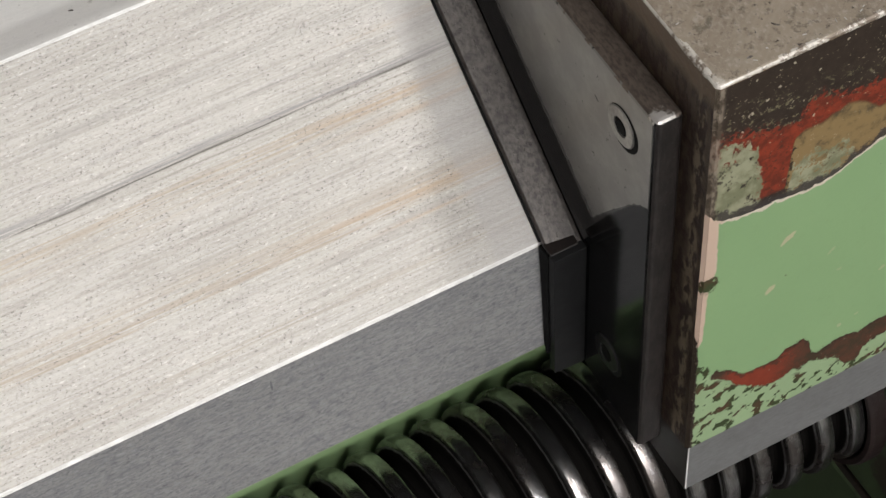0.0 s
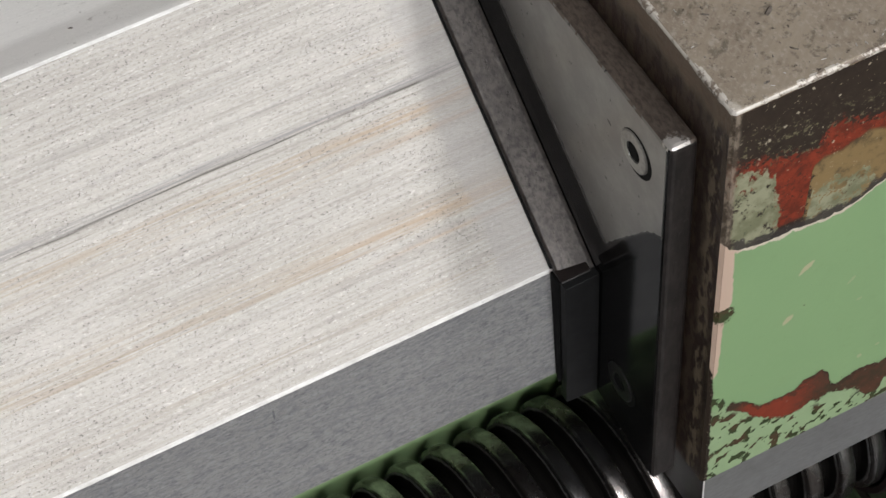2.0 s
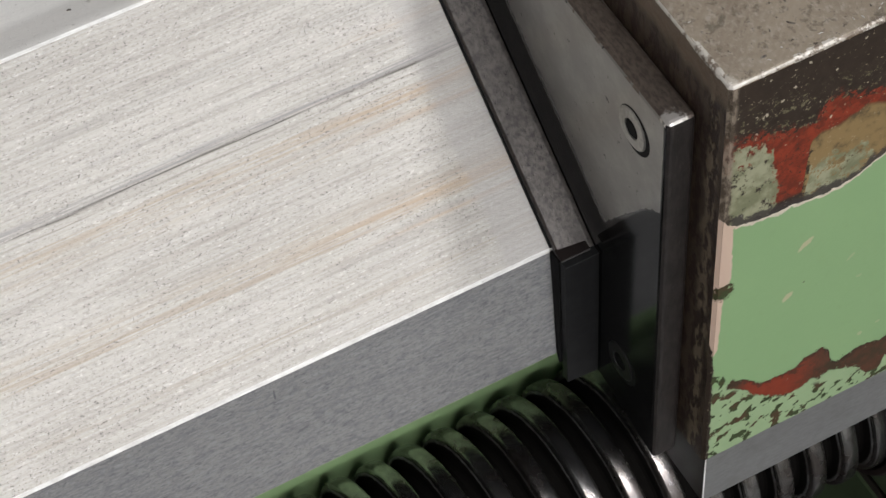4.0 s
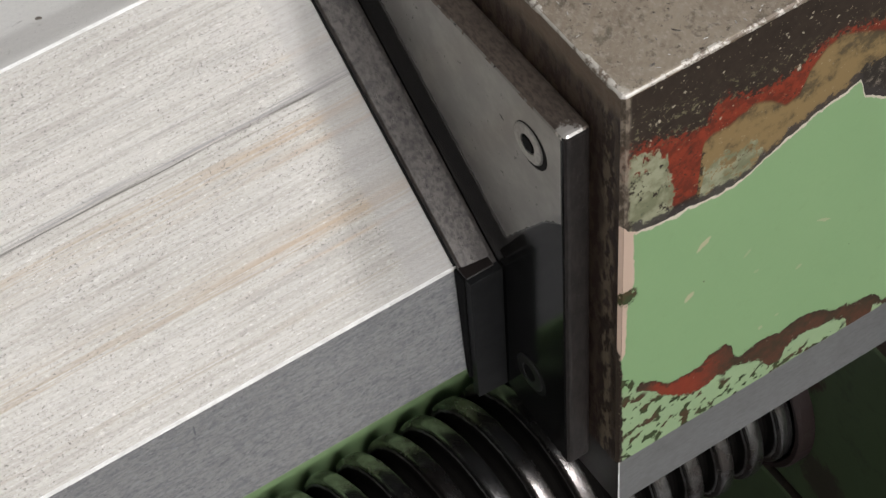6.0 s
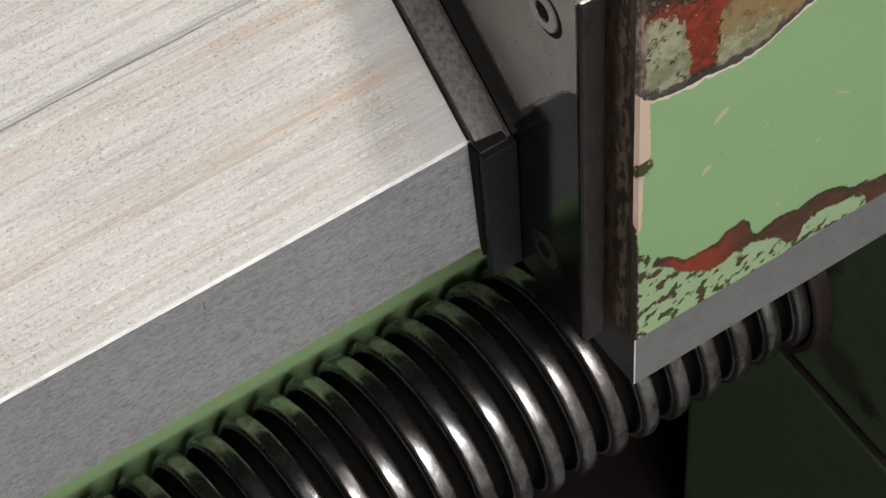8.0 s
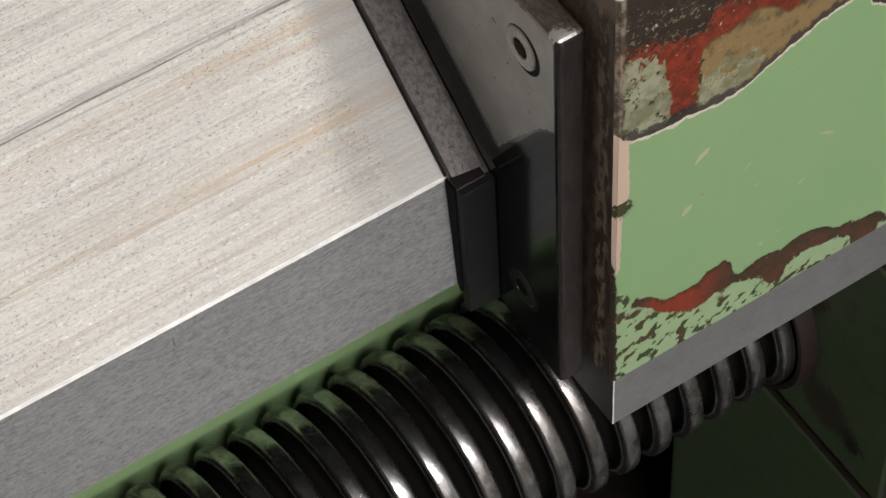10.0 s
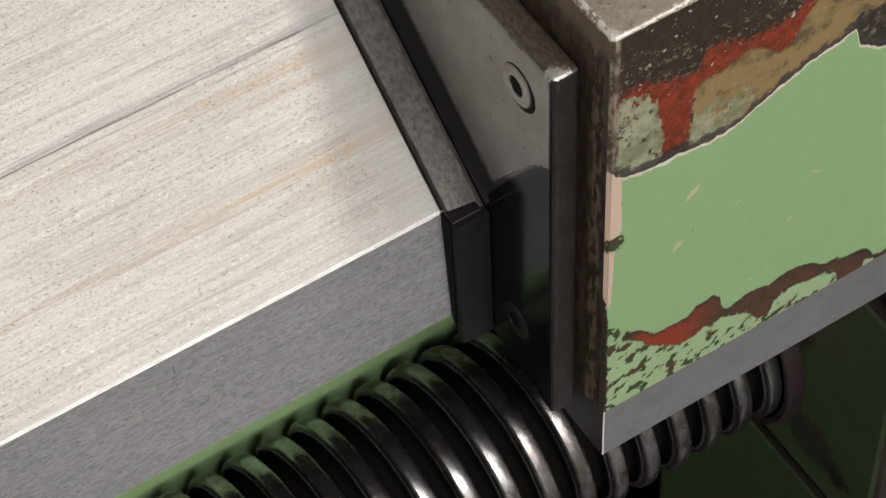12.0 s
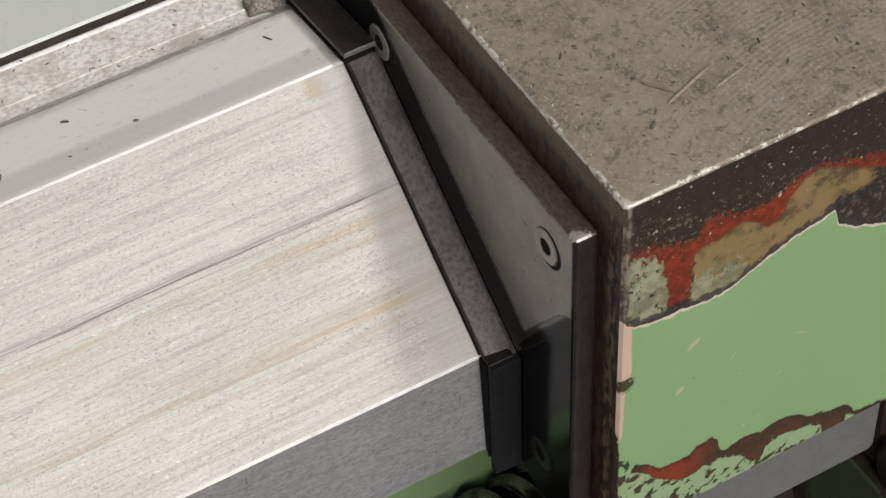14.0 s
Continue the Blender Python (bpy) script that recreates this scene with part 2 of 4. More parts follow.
def chipped_paint():
    """The saddle's front: green top coat, torn off along the top and the foot, over older green, filler, red lead and bare iron."""
    k = Mat("chipped_green_paint")
    big = k.math("MULTIPLY_ADD", k.noise(0.22, 5, 0.62), 5.0, -2.5)
    fine = k.math("MULTIPLY_ADD", k.noise(0.75, 6, 0.75, shift=(5, 5, 5)), 9.0, -4.5)
    jag = k.math("MULTIPLY_ADD", k.noise(0.5, 4, 0.6, shift=(1, 2, 3)), 2.0, -1.0)
    ragged = k.math("ADD", k.math("MULTIPLY", fine, 0.7), k.math("MULTIPLY_ADD", k.noise(0.28, 3, 0.5, shift=(9, 4, 7)), 5.0, -2.5))
    zb, zf, zj = k.math("ADD", k.z, big), k.math("ADD", k.z, fine), k.math("ADD", k.z, jag)
    xf = k.math("ADD", k.x, fine)
    # bare iron with bright grit
    grit = k.step(k.noise(1.3, 3, 0.7, shift=(4, 7, 2)), 0.64, 0.70)
    col = k.mix(k.noise(0.4, 5, 0.7), (0.012, 0.009, 0.007), (0.056, 0.041, 0.03))
    col = k.mix(k.math("MULTIPLY", grit, 0.75), col, (0.33, 0.28, 0.2))
    flecks = k.math("MULTIPLY", k.step(k.noise(0.62, 4, 0.7, shift=(14, 2, 2)), 0.56, 0.61), k.step(k.math("ADD", k.math("ABSOLUTE", k.math("SUBTRACT", k.z, 57.0)), k.math("MULTIPLY", k.x, 0.12)), 12.0, 7.0))
    col = k.mix(k.math("MULTIPLY", flecks, 0.7), col, k.mix(k.noise(0.5, shift=(3, 3, 3)), (0.10, 0.085, 0.05), (0.27, 0.25, 0.15)))
    # red lead
    hi = k.line(k.x, [(11, 62), (15, 60), (18, 59), (24, 56.7), (30, 54.3), (31.7, 57), (34.5, 59.6), (40.6, 56.7), (45.4, 55.6), (50.2, 56.3), (53.6, 58.5), (57.2, 59.3), (60.8, 59.2), (66, 57.8), (74, 55.1), (100, 46)])
    lo = k.line(k.x, [(11, 50), (22.6, 50), (23.2, 36), (29.4, 36), (30.2, 48.5), (32, 50), (36, 49.6), (38, 50.7), (41, 51.8), (44.7, 50.2), (48, 46.8), (51, 47.6), (53, 52.4), (56.3, 56.2), (60, 56.9), (66.4, 53.7), (74.4, 49.6), (100, 38)])
    red = k.math("MULTIPLY", k.step(k.math("SUBTRACT", k.math("ADD", k.z, k.math("MULTIPLY", fine, 0.7)), hi), 0.8, -1.4), k.step(k.math("SUBTRACT", k.math("ADD", k.z, k.math("MULTIPLY", big, 0.4)), lo), -0.7, 0.7))
    rub = k.step(k.math("ADD", k.noise(0.8, 6, 0.8, shift=(8, 3, 1)), k.math("MULTIPLY", k.step(k.x, 24.0, 14.0), 0.08)), 0.66, 0.54)
    red = k.math("MULTIPLY", red, rub)
    depth = k.math("MINIMUM", k.math("MAXIMUM", k.math("SUBTRACT", hi, k.z), 0.0), 4.0)
    red = k.math("MULTIPLY", red, k.step(k.math("SUBTRACT", k.noise(0.9, 5, 0.75, shift=(21, 3, 8)), k.math("MULTIPLY", depth, 0.06)), 0.46, 0.38))
    col = k.mix(red, col, k.mix(k.step(k.noise(0.35, 4, 0.65), 0.35, 0.65), (0.115, 0.026, 0.015), (0.225, 0.04, 0.02)))
    stars = k.step(k.noise(0.6, 2, 0.6, shift=(17, 3, 6)), 0.675, 0.72)
    col = k.mix(k.math("MULTIPLY", k.math("MULTIPLY", stars, k.step(k.z, 44.0, 50.0)), 0.85), col, (0.46, 0.41, 0.31))
    # ochre filler under the red
    och = k.math("MULTIPLY", k.step(k.math("SUBTRACT", k.math("ADD", k.z, k.math("MULTIPLY", big, 0.4)), lo), 0.7, -0.7), k.step(xf, 29.5, 30.5))
    och = k.math("MULTIPLY", och, k.step(k.math("ADD", k.x, k.math("MULTIPLY", fine, 2.0)), 76.0, 73.0))
    col = k.mix(och, col, k.mix(k.step(k.noise(0.2, 5, 0.65, shift=(2, 2, 6)), 0.45, 0.65), (0.225, 0.155, 0.07), (0.08, 0.062, 0.036)))
    scuff = k.math("MULTIPLY", k.step(k.noise(1.0, 4, 0.7, (0.9, 1, 1.3), (4, 12, 9)), 0.64, 0.70), k.step(k.math("SUBTRACT", k.z, lo), 4.0, 2.0))
    col = k.mix(k.math("MULTIPLY", scuff, 0.6), col, (0.40, 0.34, 0.24))
    top = k.line(k.x, [(11, 39.5), (13, 38.7), (14.8, 36.5), (16.6, 35.0), (20.3, 33.9), (25.1, 33.4), (27.5, 33.7), (31.3, 32.7), (37.4, 32.5), (40.5, 33.2), (43.5, 34.8), (46.5, 36.0), (49.5, 37.6), (52.5, 38.3), (55.5, 39.9), (61.7, 40.9), (65.3, 42.5), (66.6, 37.2), (71.5, 33.6), (80, 29.7), (80.6, 39.6), (82.5, 43.9), (86, 55), (90, 80), (120, 80)])
    torn = k.math("MULTIPLY", k.step(xf, 63.5, 65.0), k.step(zf, 46.0, 44.5))
    col = k.mix(torn, col, k.mix(k.step(k.noise(0.6, 5, 0.75, shift=(4, 4, 12)), 0.5, 0.7), (0.03, 0.025, 0.02), (0.2, 0.17, 0.135)))
    # old pale coat left in patches
    paltop = k.line(k.x, [(11, 44), (14, 47), (14.6, 56), (19.6, 54), (22.8, 51.3), (23.2, 47), (25.2, 41), (26, 30), (29.6, 30), (30.6, 41.5), (33.7, 42.6), (35.5, 44), (38.5, 41.2), (41, 43.4), (43.2, 39), (46, 33), (60, 30)])
    pale = k.step(k.math("SUBTRACT", k.math("ADD", k.z, k.math("MULTIPLY", ragged, 1.5)), paltop), 0.3, -0.3)
    pale = k.math("MULTIPLY", pale, k.step(k.math("ADD", k.x, k.math("MULTIPLY", ragged, 0.45)), 14.4, 14.8))
    pale = k.math("MULTIPLY", pale, k.math("SUBTRACT", 1.0, k.math("MULTIPLY", k.step(k.math("ABSOLUTE", k.math("SUBTRACT", k.math("ADD", k.x, ragged), 26.8)), 3.2, 2.6), 1.0)))
    worn = k.step(k.math("MULTIPLY_ADD", k.step(k.x, 28.0, 31.0), 0.035, k.noise(0.38, 6, 0.75, shift=(6, 1, 9))), 0.59, 0.55)
    col = k.mix(k.math("MULTIPLY", pale, worn), col, k.mix(k.step(k.noise(0.3, 4, 0.6), 0.35, 0.65), (0.165, 0.17, 0.10), (0.29, 0.29, 0.19)))
    # rubbed grey corner
    rubbed = k.math("MULTIPLY", k.step(k.math("ADD", k.x, k.math("MULTIPLY", jag, 0.5)), 15.2, 14.2), k.step(k.z, 34.0, 40.0))
    col = k.mix(k.math("MULTIPLY", rubbed, 0.85), col, k.mix(k.step(k.noise(0.6, 5, 0.75, (1, 1, 0.5)), 0.42, 0.6), (0.075, 0.058, 0.042), (0.26, 0.215, 0.165)))
    # dark torn rim over the top coat
    over = k.math("SUBTRACT", zj, top)
    rim = k.math("MULTIPLY", k.math("MULTIPLY", k.step(k.math("ADD", over, k.math("MULTIPLY", ragged, 1.0)), 2.4, 1.4), 0.92), k.step(k.x, 14.6, 16.0))
    col = k.mix(rim, col, k.mix(grit, (0.045, 0.038, 0.036), (0.2, 0.185, 0.17)))
    # green top coat
    coat = k.step(over, 0.12, -0.12)
    left = k.math("ADD", k.math("MULTIPLY", fine, 0.16), k.math("ADD", k.x, k.math("MULTIPLY", jag, 0.5)))
    coat = k.math("MULTIPLY", coat, k.step(k.math("SUBTRACT", left, k.line(k.z, [(-50, 14.6), (-20, 14.3), (-4, 13.9), (4, 13.0), (40, 12.6), (60, 12.6)], 0.0, 20.0)), -0.1, 0.1))
    s_hi = k.line(k.x, [(12, -12), (17.4, -13.4), (18.6, -12.2), (22, -15), (26, -19.0), (30, -18.9), (32.8, -18.8), (34.7, -16.8), (37.4, -16.8), (40.1, -17.3), (40.8, -22.4), (42.9, -24.4), (45.2, -23), (48, -22.2), (52.2, -24.3), (54.8, -22.7), (58.3, -22.5), (62, -24.2), (66.5, -27), (70, -28.7), (73.7, -28.9), (76.8, -30.5), (78.7, -33.6), (84, -35), (110, -40)])
    s_lo = k.line(k.x, [(12, -12.5), (17.4, -13.8), (20, -16.3), (21.5, -18.3), (24.2, -21.9), (28.4, -25.6), (32, -27), (34, -27), (36.5, -26), (38.7, -27), (40.6, -26.2), (44.2, -28), (48.5, -30.3), (50.2, -33.4), (53, -33.6), (54.1, -29.7), (57, -28.9), (62.4, -29.4), (68.4, -31.9), (69.7, -33.5), (70.3, -37.9), (76.3, -38), (76.6, -34), (81, -36), (84, -39), (110, -46)])
    tear = k.math("MULTIPLY", k.step(k.math("SUBTRACT", k.math("ADD", k.z, k.math("MULTIPLY", ragged, 0.6)), s_hi), 0.15, -0.15), k.step(k.math("SUBTRACT", k.math("ADD", k.z, k.math("MULTIPLY", ragged, 0.8)), s_lo), -0.2, 0.2))
    tear = k.math("MULTIPLY", tear, k.step(k.x, 16.9, 17.6))
    below = k.math("SUBTRACT", k.line(k.x, [(12, -5), (16, -8), (18, -15), (24, -21), (32, -26), (50, -31), (84, -36), (110, -40)]), k.z)
    slant = k.math("ADD", k.z, k.math("MULTIPLY", k.x, -0.25))
    sv = k.t.nodes.new("ShaderNodeCombineXYZ")
    k.put(sv.inputs[0], k.math("MULTIPLY", k.x, 0.95))
    k.put(sv.inputs[2], k.math("MULTIPLY", slant, 1.15))
    fn = k.t.nodes.new("ShaderNodeTexNoise")
    k.put(fn.inputs["Vector"], sv.outputs[0])
    for key, val in (("Scale", 0.31), ("Detail", 3.5), ("Roughness", 0.6)):
        fn.inputs[key].default_value = val
    flake = k.math("MULTIPLY", k.step(fn.outputs["Fac"], 0.54, 0.555), k.step(below, -0.6, 1.2))
    dots = k.step(k.noise(0.45, 2, 0.5, shift=(3, 9, 2)), 0.775, 0.79)
    lost = k.math("MAXIMUM", k.math("MAXIMUM", tear, flake), dots)
    lip = k.math("MULTIPLY_ADD", k.noise(0.4, 3, 0.6, shift=(7, 0, 4)), -1.2, -0.1)
    edge = k.math("MAXIMUM", k.math("MULTIPLY", k.step(k.math("SUBTRACT", over, lip), -0.1, 0.1), k.step(over, 0.1, 0.0)), k.math("MULTIPLY", k.step(k.math("SUBTRACT", k.math("ADD", k.x, k.math("MULTIPLY", jag, 0.6)), k.line(k.z, [(-50, 10), (-3, 13.0), (0, 14.6), (12, 14.8), (17, 15.0), (20, 16.2), (34, 16.0), (60, 15.5)], 0.0, 20.0)), 0.2, -0.2), k.step(k.math("ADD", k.z, jag), -3.0, -2.0)))
    green = k.mix(k.noise(0.05, 3), (0.212, 0.34, 0.162), (0.245, 0.373, 0.182))
    green = k.mix(k.math("MULTIPLY", k.step(k.noise(0.25, 5, 0.7, shift=(2, 3, 3)), 0.55, 0.75), 0.25), green, (0.188, 0.278, 0.134))
    old = k.step(k.math("SUBTRACT", k.z, s_lo), 1.5, 0.0)
    green = k.mix(k.math("MULTIPLY", old, 0.8), green, k.mix(k.noise(0.4, 4), (0.25, 0.35, 0.185), (0.33, 0.42, 0.25)))
    for cx, cz, rx, rz, tilt, amount in ((31.7, 20.0, 2.3, 0.85, 0.75, 0.7), (29.0, 6.2, 1.5, 0.95, 0.8, 0.7), (60.3, 5.8, 2.2, 0.4, -0.45, 0.5), (42.2, 9.3, 1.2, 0.5, 0.6, 0.25), (44.7, 2.0, 0.8, 0.5, 0.5, 0.2), (55.3, -4.8, 0.9, 0.6, 0.2, 0.35), (50.9, -16.8, 0.6, 0.5, 0.3, 0.3), (47.0, -18.0, 0.6, 0.7, 0.3, 0.4)):
        dx, dz = k.math("SUBTRACT", k.x, cx), k.math("SUBTRACT", zj, cz)
        a = k.math("ADD", k.math("MULTIPLY", dx, math.cos(tilt) / rx), k.math("MULTIPLY", dz, math.sin(tilt) / rx))
        b = k.math("ADD", k.math("MULTIPLY", dx, -math.sin(tilt) / rz), k.math("MULTIPLY", dz, math.cos(tilt) / rz))
        d = k.math("ADD", k.math("MULTIPLY", a, a), k.math("MULTIPLY", b, b))
        green = k.mix(k.math("MULTIPLY", k.step(d, 1.0, 0.5), amount), green, (0.55, 0.44, 0.30))
    # Pinkish primer lip, made paler for light on its raised edge.
    green = k.mix(edge, green, k.mix(k.step(k.x, 18.0, 15.5), k.mix(k.noise(0.35, 3), (0.50, 0.42, 0.33), (0.66, 0.60, 0.50)), (0.54, 0.40, 0.31)))
    nick = k.vmath("DISTANCE", k.p, (14.8, -34.4, 17.2)).node.outputs["Value"]
    lost = k.math("MAXIMUM", lost, k.step(k.math("ADD", nick, k.math("MULTIPLY", fine, 0.8)), 2.2, 1.8))
    vivid = k.step(k.math("ADD", k.x, k.math("MULTIPLY", fine, 1.6)), 40.0, 30.0)
    rust = k.mix(k.step(k.noise(0.25, 6, 0.75, shift=(9, 9, 1)), 0.40, 0.60), (0.09, 0.04, 0.025), (0.05, 0.036, 0.022))
    rust = k.mix(k.math("MULTIPLY", vivid, k.step(k.x, 19.5, 22.5)), rust, k.mix(k.noise(0.5, 4), (0.15, 0.032, 0.018), (0.24, 0.046, 0.024)))
    brim = k.step(k.math("ADD", k.math("SUBTRACT", k.math("ADD", k.z, k.math("MULTIPLY", ragged, 1.3)), s_hi), 1.1), -0.4, 0.4)
    rust = k.mix(k.math("MULTIPLY", brim, 0.7), rust, (0.04, 0.03, 0.02))
    rust = k.mix(k.math("MULTIPLY", k.step(k.noise(0.7, 3, 0.6, shift=(6, 9, 14)), 0.68, 0.72), 0.5), rust, (0.3, 0.27, 0.2))
    under = k.mix(tear, k.mix(k.step(k.noise(0.2, 4, shift=(1, 4, 6)), 0.45, 0.6), (0.045, 0.06, 0.026), (0.075, 0.045, 0.026)), rust)
    keep = k.math("MULTIPLY", coat, k.math("SUBTRACT", 1.0, lost))
    col = k.mix(k.math("MULTIPLY", coat, lost), col, under)
    col = k.mix(keep, col, green)
    k.bump(k.math("ADD", keep, k.math("MULTIPLY", k.noise(0.8, 4, 0.6), 0.12)), 0.25, 0.8)
    return k.done(col, k.math("MULTIPLY_ADD", keep, -0.12, 0.5), 0.0, k.math("MULTIPLY_ADD", keep, 0.28, 0.12))


def plain_paint(name, a, b, rough=0.4, dirt=(0.05, 0.06, 0.04)):
    k = Mat(name)
    col = k.mix(k.noise(0.03, 4, 0.6), a, b)
    col = k.mix(k.math("MULTIPLY", k.step(k.noise(0.15, 5, 0.7, shift=(4, 1, 1)), 0.58, 0.8), 0.5), col, dirt)
    k.bump(k.noise(0.25, 4, 0.6), 0.15, 0.4)
    return k.done(col, rough)


STEEL = ground_steel()
# Copy of the way's steel, toned down for the shaded front.
FACE = ground_steel("shaded_steel_side", 0.9, False, True)
FLAT = ground_steel("lit_steel_flat", 1.0, False)
IRON_TOP = scraped_iron()
PAINT = chipped_paint()


def worn_edge():
    """The saddle's upper edge, rubbed bright in places, most of all at its corner."""
    k = Mat("rubbed_edge_iron")
    near = k.step(k.x, 48.0, 14.0)
    rubbed = k.step(k.math("MULTIPLY_ADD", near, 0.08, k.noise(0.42, 6, 0.75)), 0.49, 0.58)
    col = k.mix(rubbed, k.mix(k.noise(0.8, 4), (0.14, 0.108, 0.08), (0.27, 0.22, 0.175)), (0.60, 0.56, 0.50))
    corner = k.vmath("DISTANCE", k.p, (13.4, -34.2, 72.0)).node.outputs["Value"]
    col = k.mix(k.math("MULTIPLY", k.step(k.math("ADD", corner, k.math("MULTIPLY", k.noise(0.8, 4, 0.7), 5.0)), 6.4, 4.2), 0.85), col, (0.72, 0.68, 0.62))
    k.bump(k.noise(0.7, 4, 0.7), 0.3, 1.0)
    return k.done(col, 0.42, 0.3)


BARE = worn_edge()


def rusty_side():
    """The saddle's bare flank: black greasy iron with brown rust flakes, shade painted in above the plate, brown near
    the top.
    """
    k = Mat("rusty_shaded_iron")
    streak = k.step(k.math("ABSOLUTE", k.math("ADD", k.math("ADD", k.y, 30.6), k.math("MULTIPLY_ADD", k.noise(0.15, 3), 4.0, -2.0))), 2.2, 0.8)
    flake = k.math("MULTIPLY", k.step(k.noise(0.4, 5, 0.7, (1, 1.2, 0.45), (4, 1, 6)), 0.46, 0.54), k.math("MULTIPLY_ADD", streak, 0.75, 0.25))
    # Brown only near the top; the dark below includes the gap's shade.
    beyond = k.step(k.math("ADD", k.z, k.math("MULTIPLY_ADD", k.noise(0.3, 4, 0.6), 5.0, -2.5)), 64.0, 68.0)
    stain = k.noise(0.9, 5, 0.7, (1, 0.4, 0.8))
    col = k.mix(stain, (0.022, 0.012, 0.009), (0.06, 0.032, 0.022))
    col = k.mix(k.math("MULTIPLY", flake, 0.7), col, (0.32, 0.25, 0.17))
    col = k.mix(k.math("MULTIPLY", beyond, 0.9), col, k.mix(stain, (0.13, 0.088, 0.055), (0.27, 0.195, 0.13)))
    k.bump(k.math("ADD", flake, stain), 0.25, 0.7)
    return k.done(col, 0.5, 0.1)


RUST_SIDE = rusty_side()
# Pale steel that puts the arris highlights into colour.
EDGE = plain_metal("edge_highlight_steel", (0.84, 0.83, 0.80), 0.38, 0.1, (0.52, 0.5, 0.47), (0.15, 1, 1), 0.7, 0.005)


def black_gloss():
    """Black plate with nicks; the way's reflection painted as a paler satin zone, black beside the way and on the lower
    part.
    """
    k = Mat("black_gloss_plate")
    dust = k.noise(0.12, 5, 0.65, shift=(9, 2, 4))
    nick = k.step(k.noise(0.5, 3, 0.7, shift=(2, 8, 5)), 0.67, 0.71)
    ragged = k.math("MULTIPLY_ADD", k.noise(0.5, 4, 0.6, shift=(4, 4, 1)), 1.6, -0.8)
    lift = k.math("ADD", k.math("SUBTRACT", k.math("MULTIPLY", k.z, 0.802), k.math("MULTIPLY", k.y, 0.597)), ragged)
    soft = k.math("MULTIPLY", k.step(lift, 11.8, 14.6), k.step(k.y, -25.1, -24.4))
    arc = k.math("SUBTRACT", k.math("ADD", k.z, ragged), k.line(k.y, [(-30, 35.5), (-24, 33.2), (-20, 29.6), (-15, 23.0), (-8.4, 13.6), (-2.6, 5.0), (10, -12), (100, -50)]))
    reflected = k.math("MULTIPLY", soft, k.step(arc, -0.5, 0.5))
    # Colour of the zone that stands for the way's bright reflection.
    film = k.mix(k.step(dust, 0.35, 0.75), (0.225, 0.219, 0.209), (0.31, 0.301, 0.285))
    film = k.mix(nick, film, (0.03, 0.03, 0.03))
    k.bump(k.math("SUBTRACT", k.math("MULTIPLY", dust, 0.3), nick), 0.02, 0.4)
    rough = k.math("MULTIPLY_ADD", reflected, 0.2, k.math("MULTIPLY_ADD", dust, 0.1, 0.07))
    # Less shine beside the strip, where its dark reflection is painted.
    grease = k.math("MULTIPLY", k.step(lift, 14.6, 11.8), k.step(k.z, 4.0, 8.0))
    return k.done(k.mix(reflected, (0.01, 0.01, 0.01), film), rough, k.math("MULTIPLY", reflected, 0.85), k.math("MULTIPLY_ADD", grease, -0.22, 0.3))


BLACK_PLATE = black_gloss()
STEEL_BAR = plain_metal("dull_steel", (0.265, 0.265, 0.262), 0.5, 0.5, (0.19, 0.187, 0.183), (0.3, 1, 1), 0.5, 0.01)
DARK_STEEL = plain_metal("dark_steel", (0.012, 0.012, 0.0125), 0.5, 0.0, (0.006, 0.006, 0.006), (0.5, 1, 0.3), 0.5, 0.01)
DARK_STEEL.node_tree.nodes["Principled BSDF"].inputs["Specular IOR Level"].default_value = 0.3
HEAD = plain_metal("worn_screw_steel", (0.42, 0.41, 0.385), 0.36, 0.7, (0.2, 0.19, 0.18), (1, 1, 1), 0.5)


def rubbed_rim():
    """Rubbed blackened edge of the plate, bare and bright at its upper front corner."""
    k = Mat("rubbed_black_steel")
    a, b = k.noise(1.5, 4, 0.6, (1, 0.4, 0.6)), k.noise(0.12, 5, 0.65, shift=(9, 2, 4))
    col = k.mix(k.step(a, 0.35, 0.7), (0.185, 0.148, 0.122), (0.10, 0.08, 0.066))
    col = k.mix(k.math("MULTIPLY", k.step(b, 0.45, 0.72), 0.6), col, (0.05, 0.04, 0.034))
    far = k.vmath("DISTANCE", k.p, (8.5, -25.6, 57.2)).node.outputs["Value"]
    bare = k.step(k.math("ADD", far, k.math("MULTIPLY", k.noise(1.0, 4, 0.7), 5.0)), 5.6, 4.4)
    col = k.mix(k.math("MULTIPLY", bare, 0.85), col, (0.62, 0.59, 0.55))
    k.bump(a, 0.05, 0.5)
    return k.done(col, k.math("MULTIPLY_ADD", b, 0.25, 0.3), 0.5)


RIM = rubbed_rim()
FRONT_EDGE = plain_metal("brown_oiled_edge_steel", (0.045, 0.038, 0.035), 0.36, 0.3, (0.018, 0.016, 0.015), (1, 0.5, 0.25), 0.8, 0.08)
STRIP = plain_metal("oily_brown_steel", (0.08, 0.069, 0.061), 0.45, 0.35, (0.024, 0.02, 0.018), (0.7, 0.5, 0.5), 0.95, 0.12)
# Rubber of the lips, also the black for shaded holes.
RUBBER = plain_metal("black_rubber_and_shade", (0.006, 0.006, 0.006), 0.7, 0.0, (0.004, 0.004, 0.004))
RUBBER.node_tree.nodes["Principled BSDF"].inputs["Specular IOR Level"].default_value = 0.15


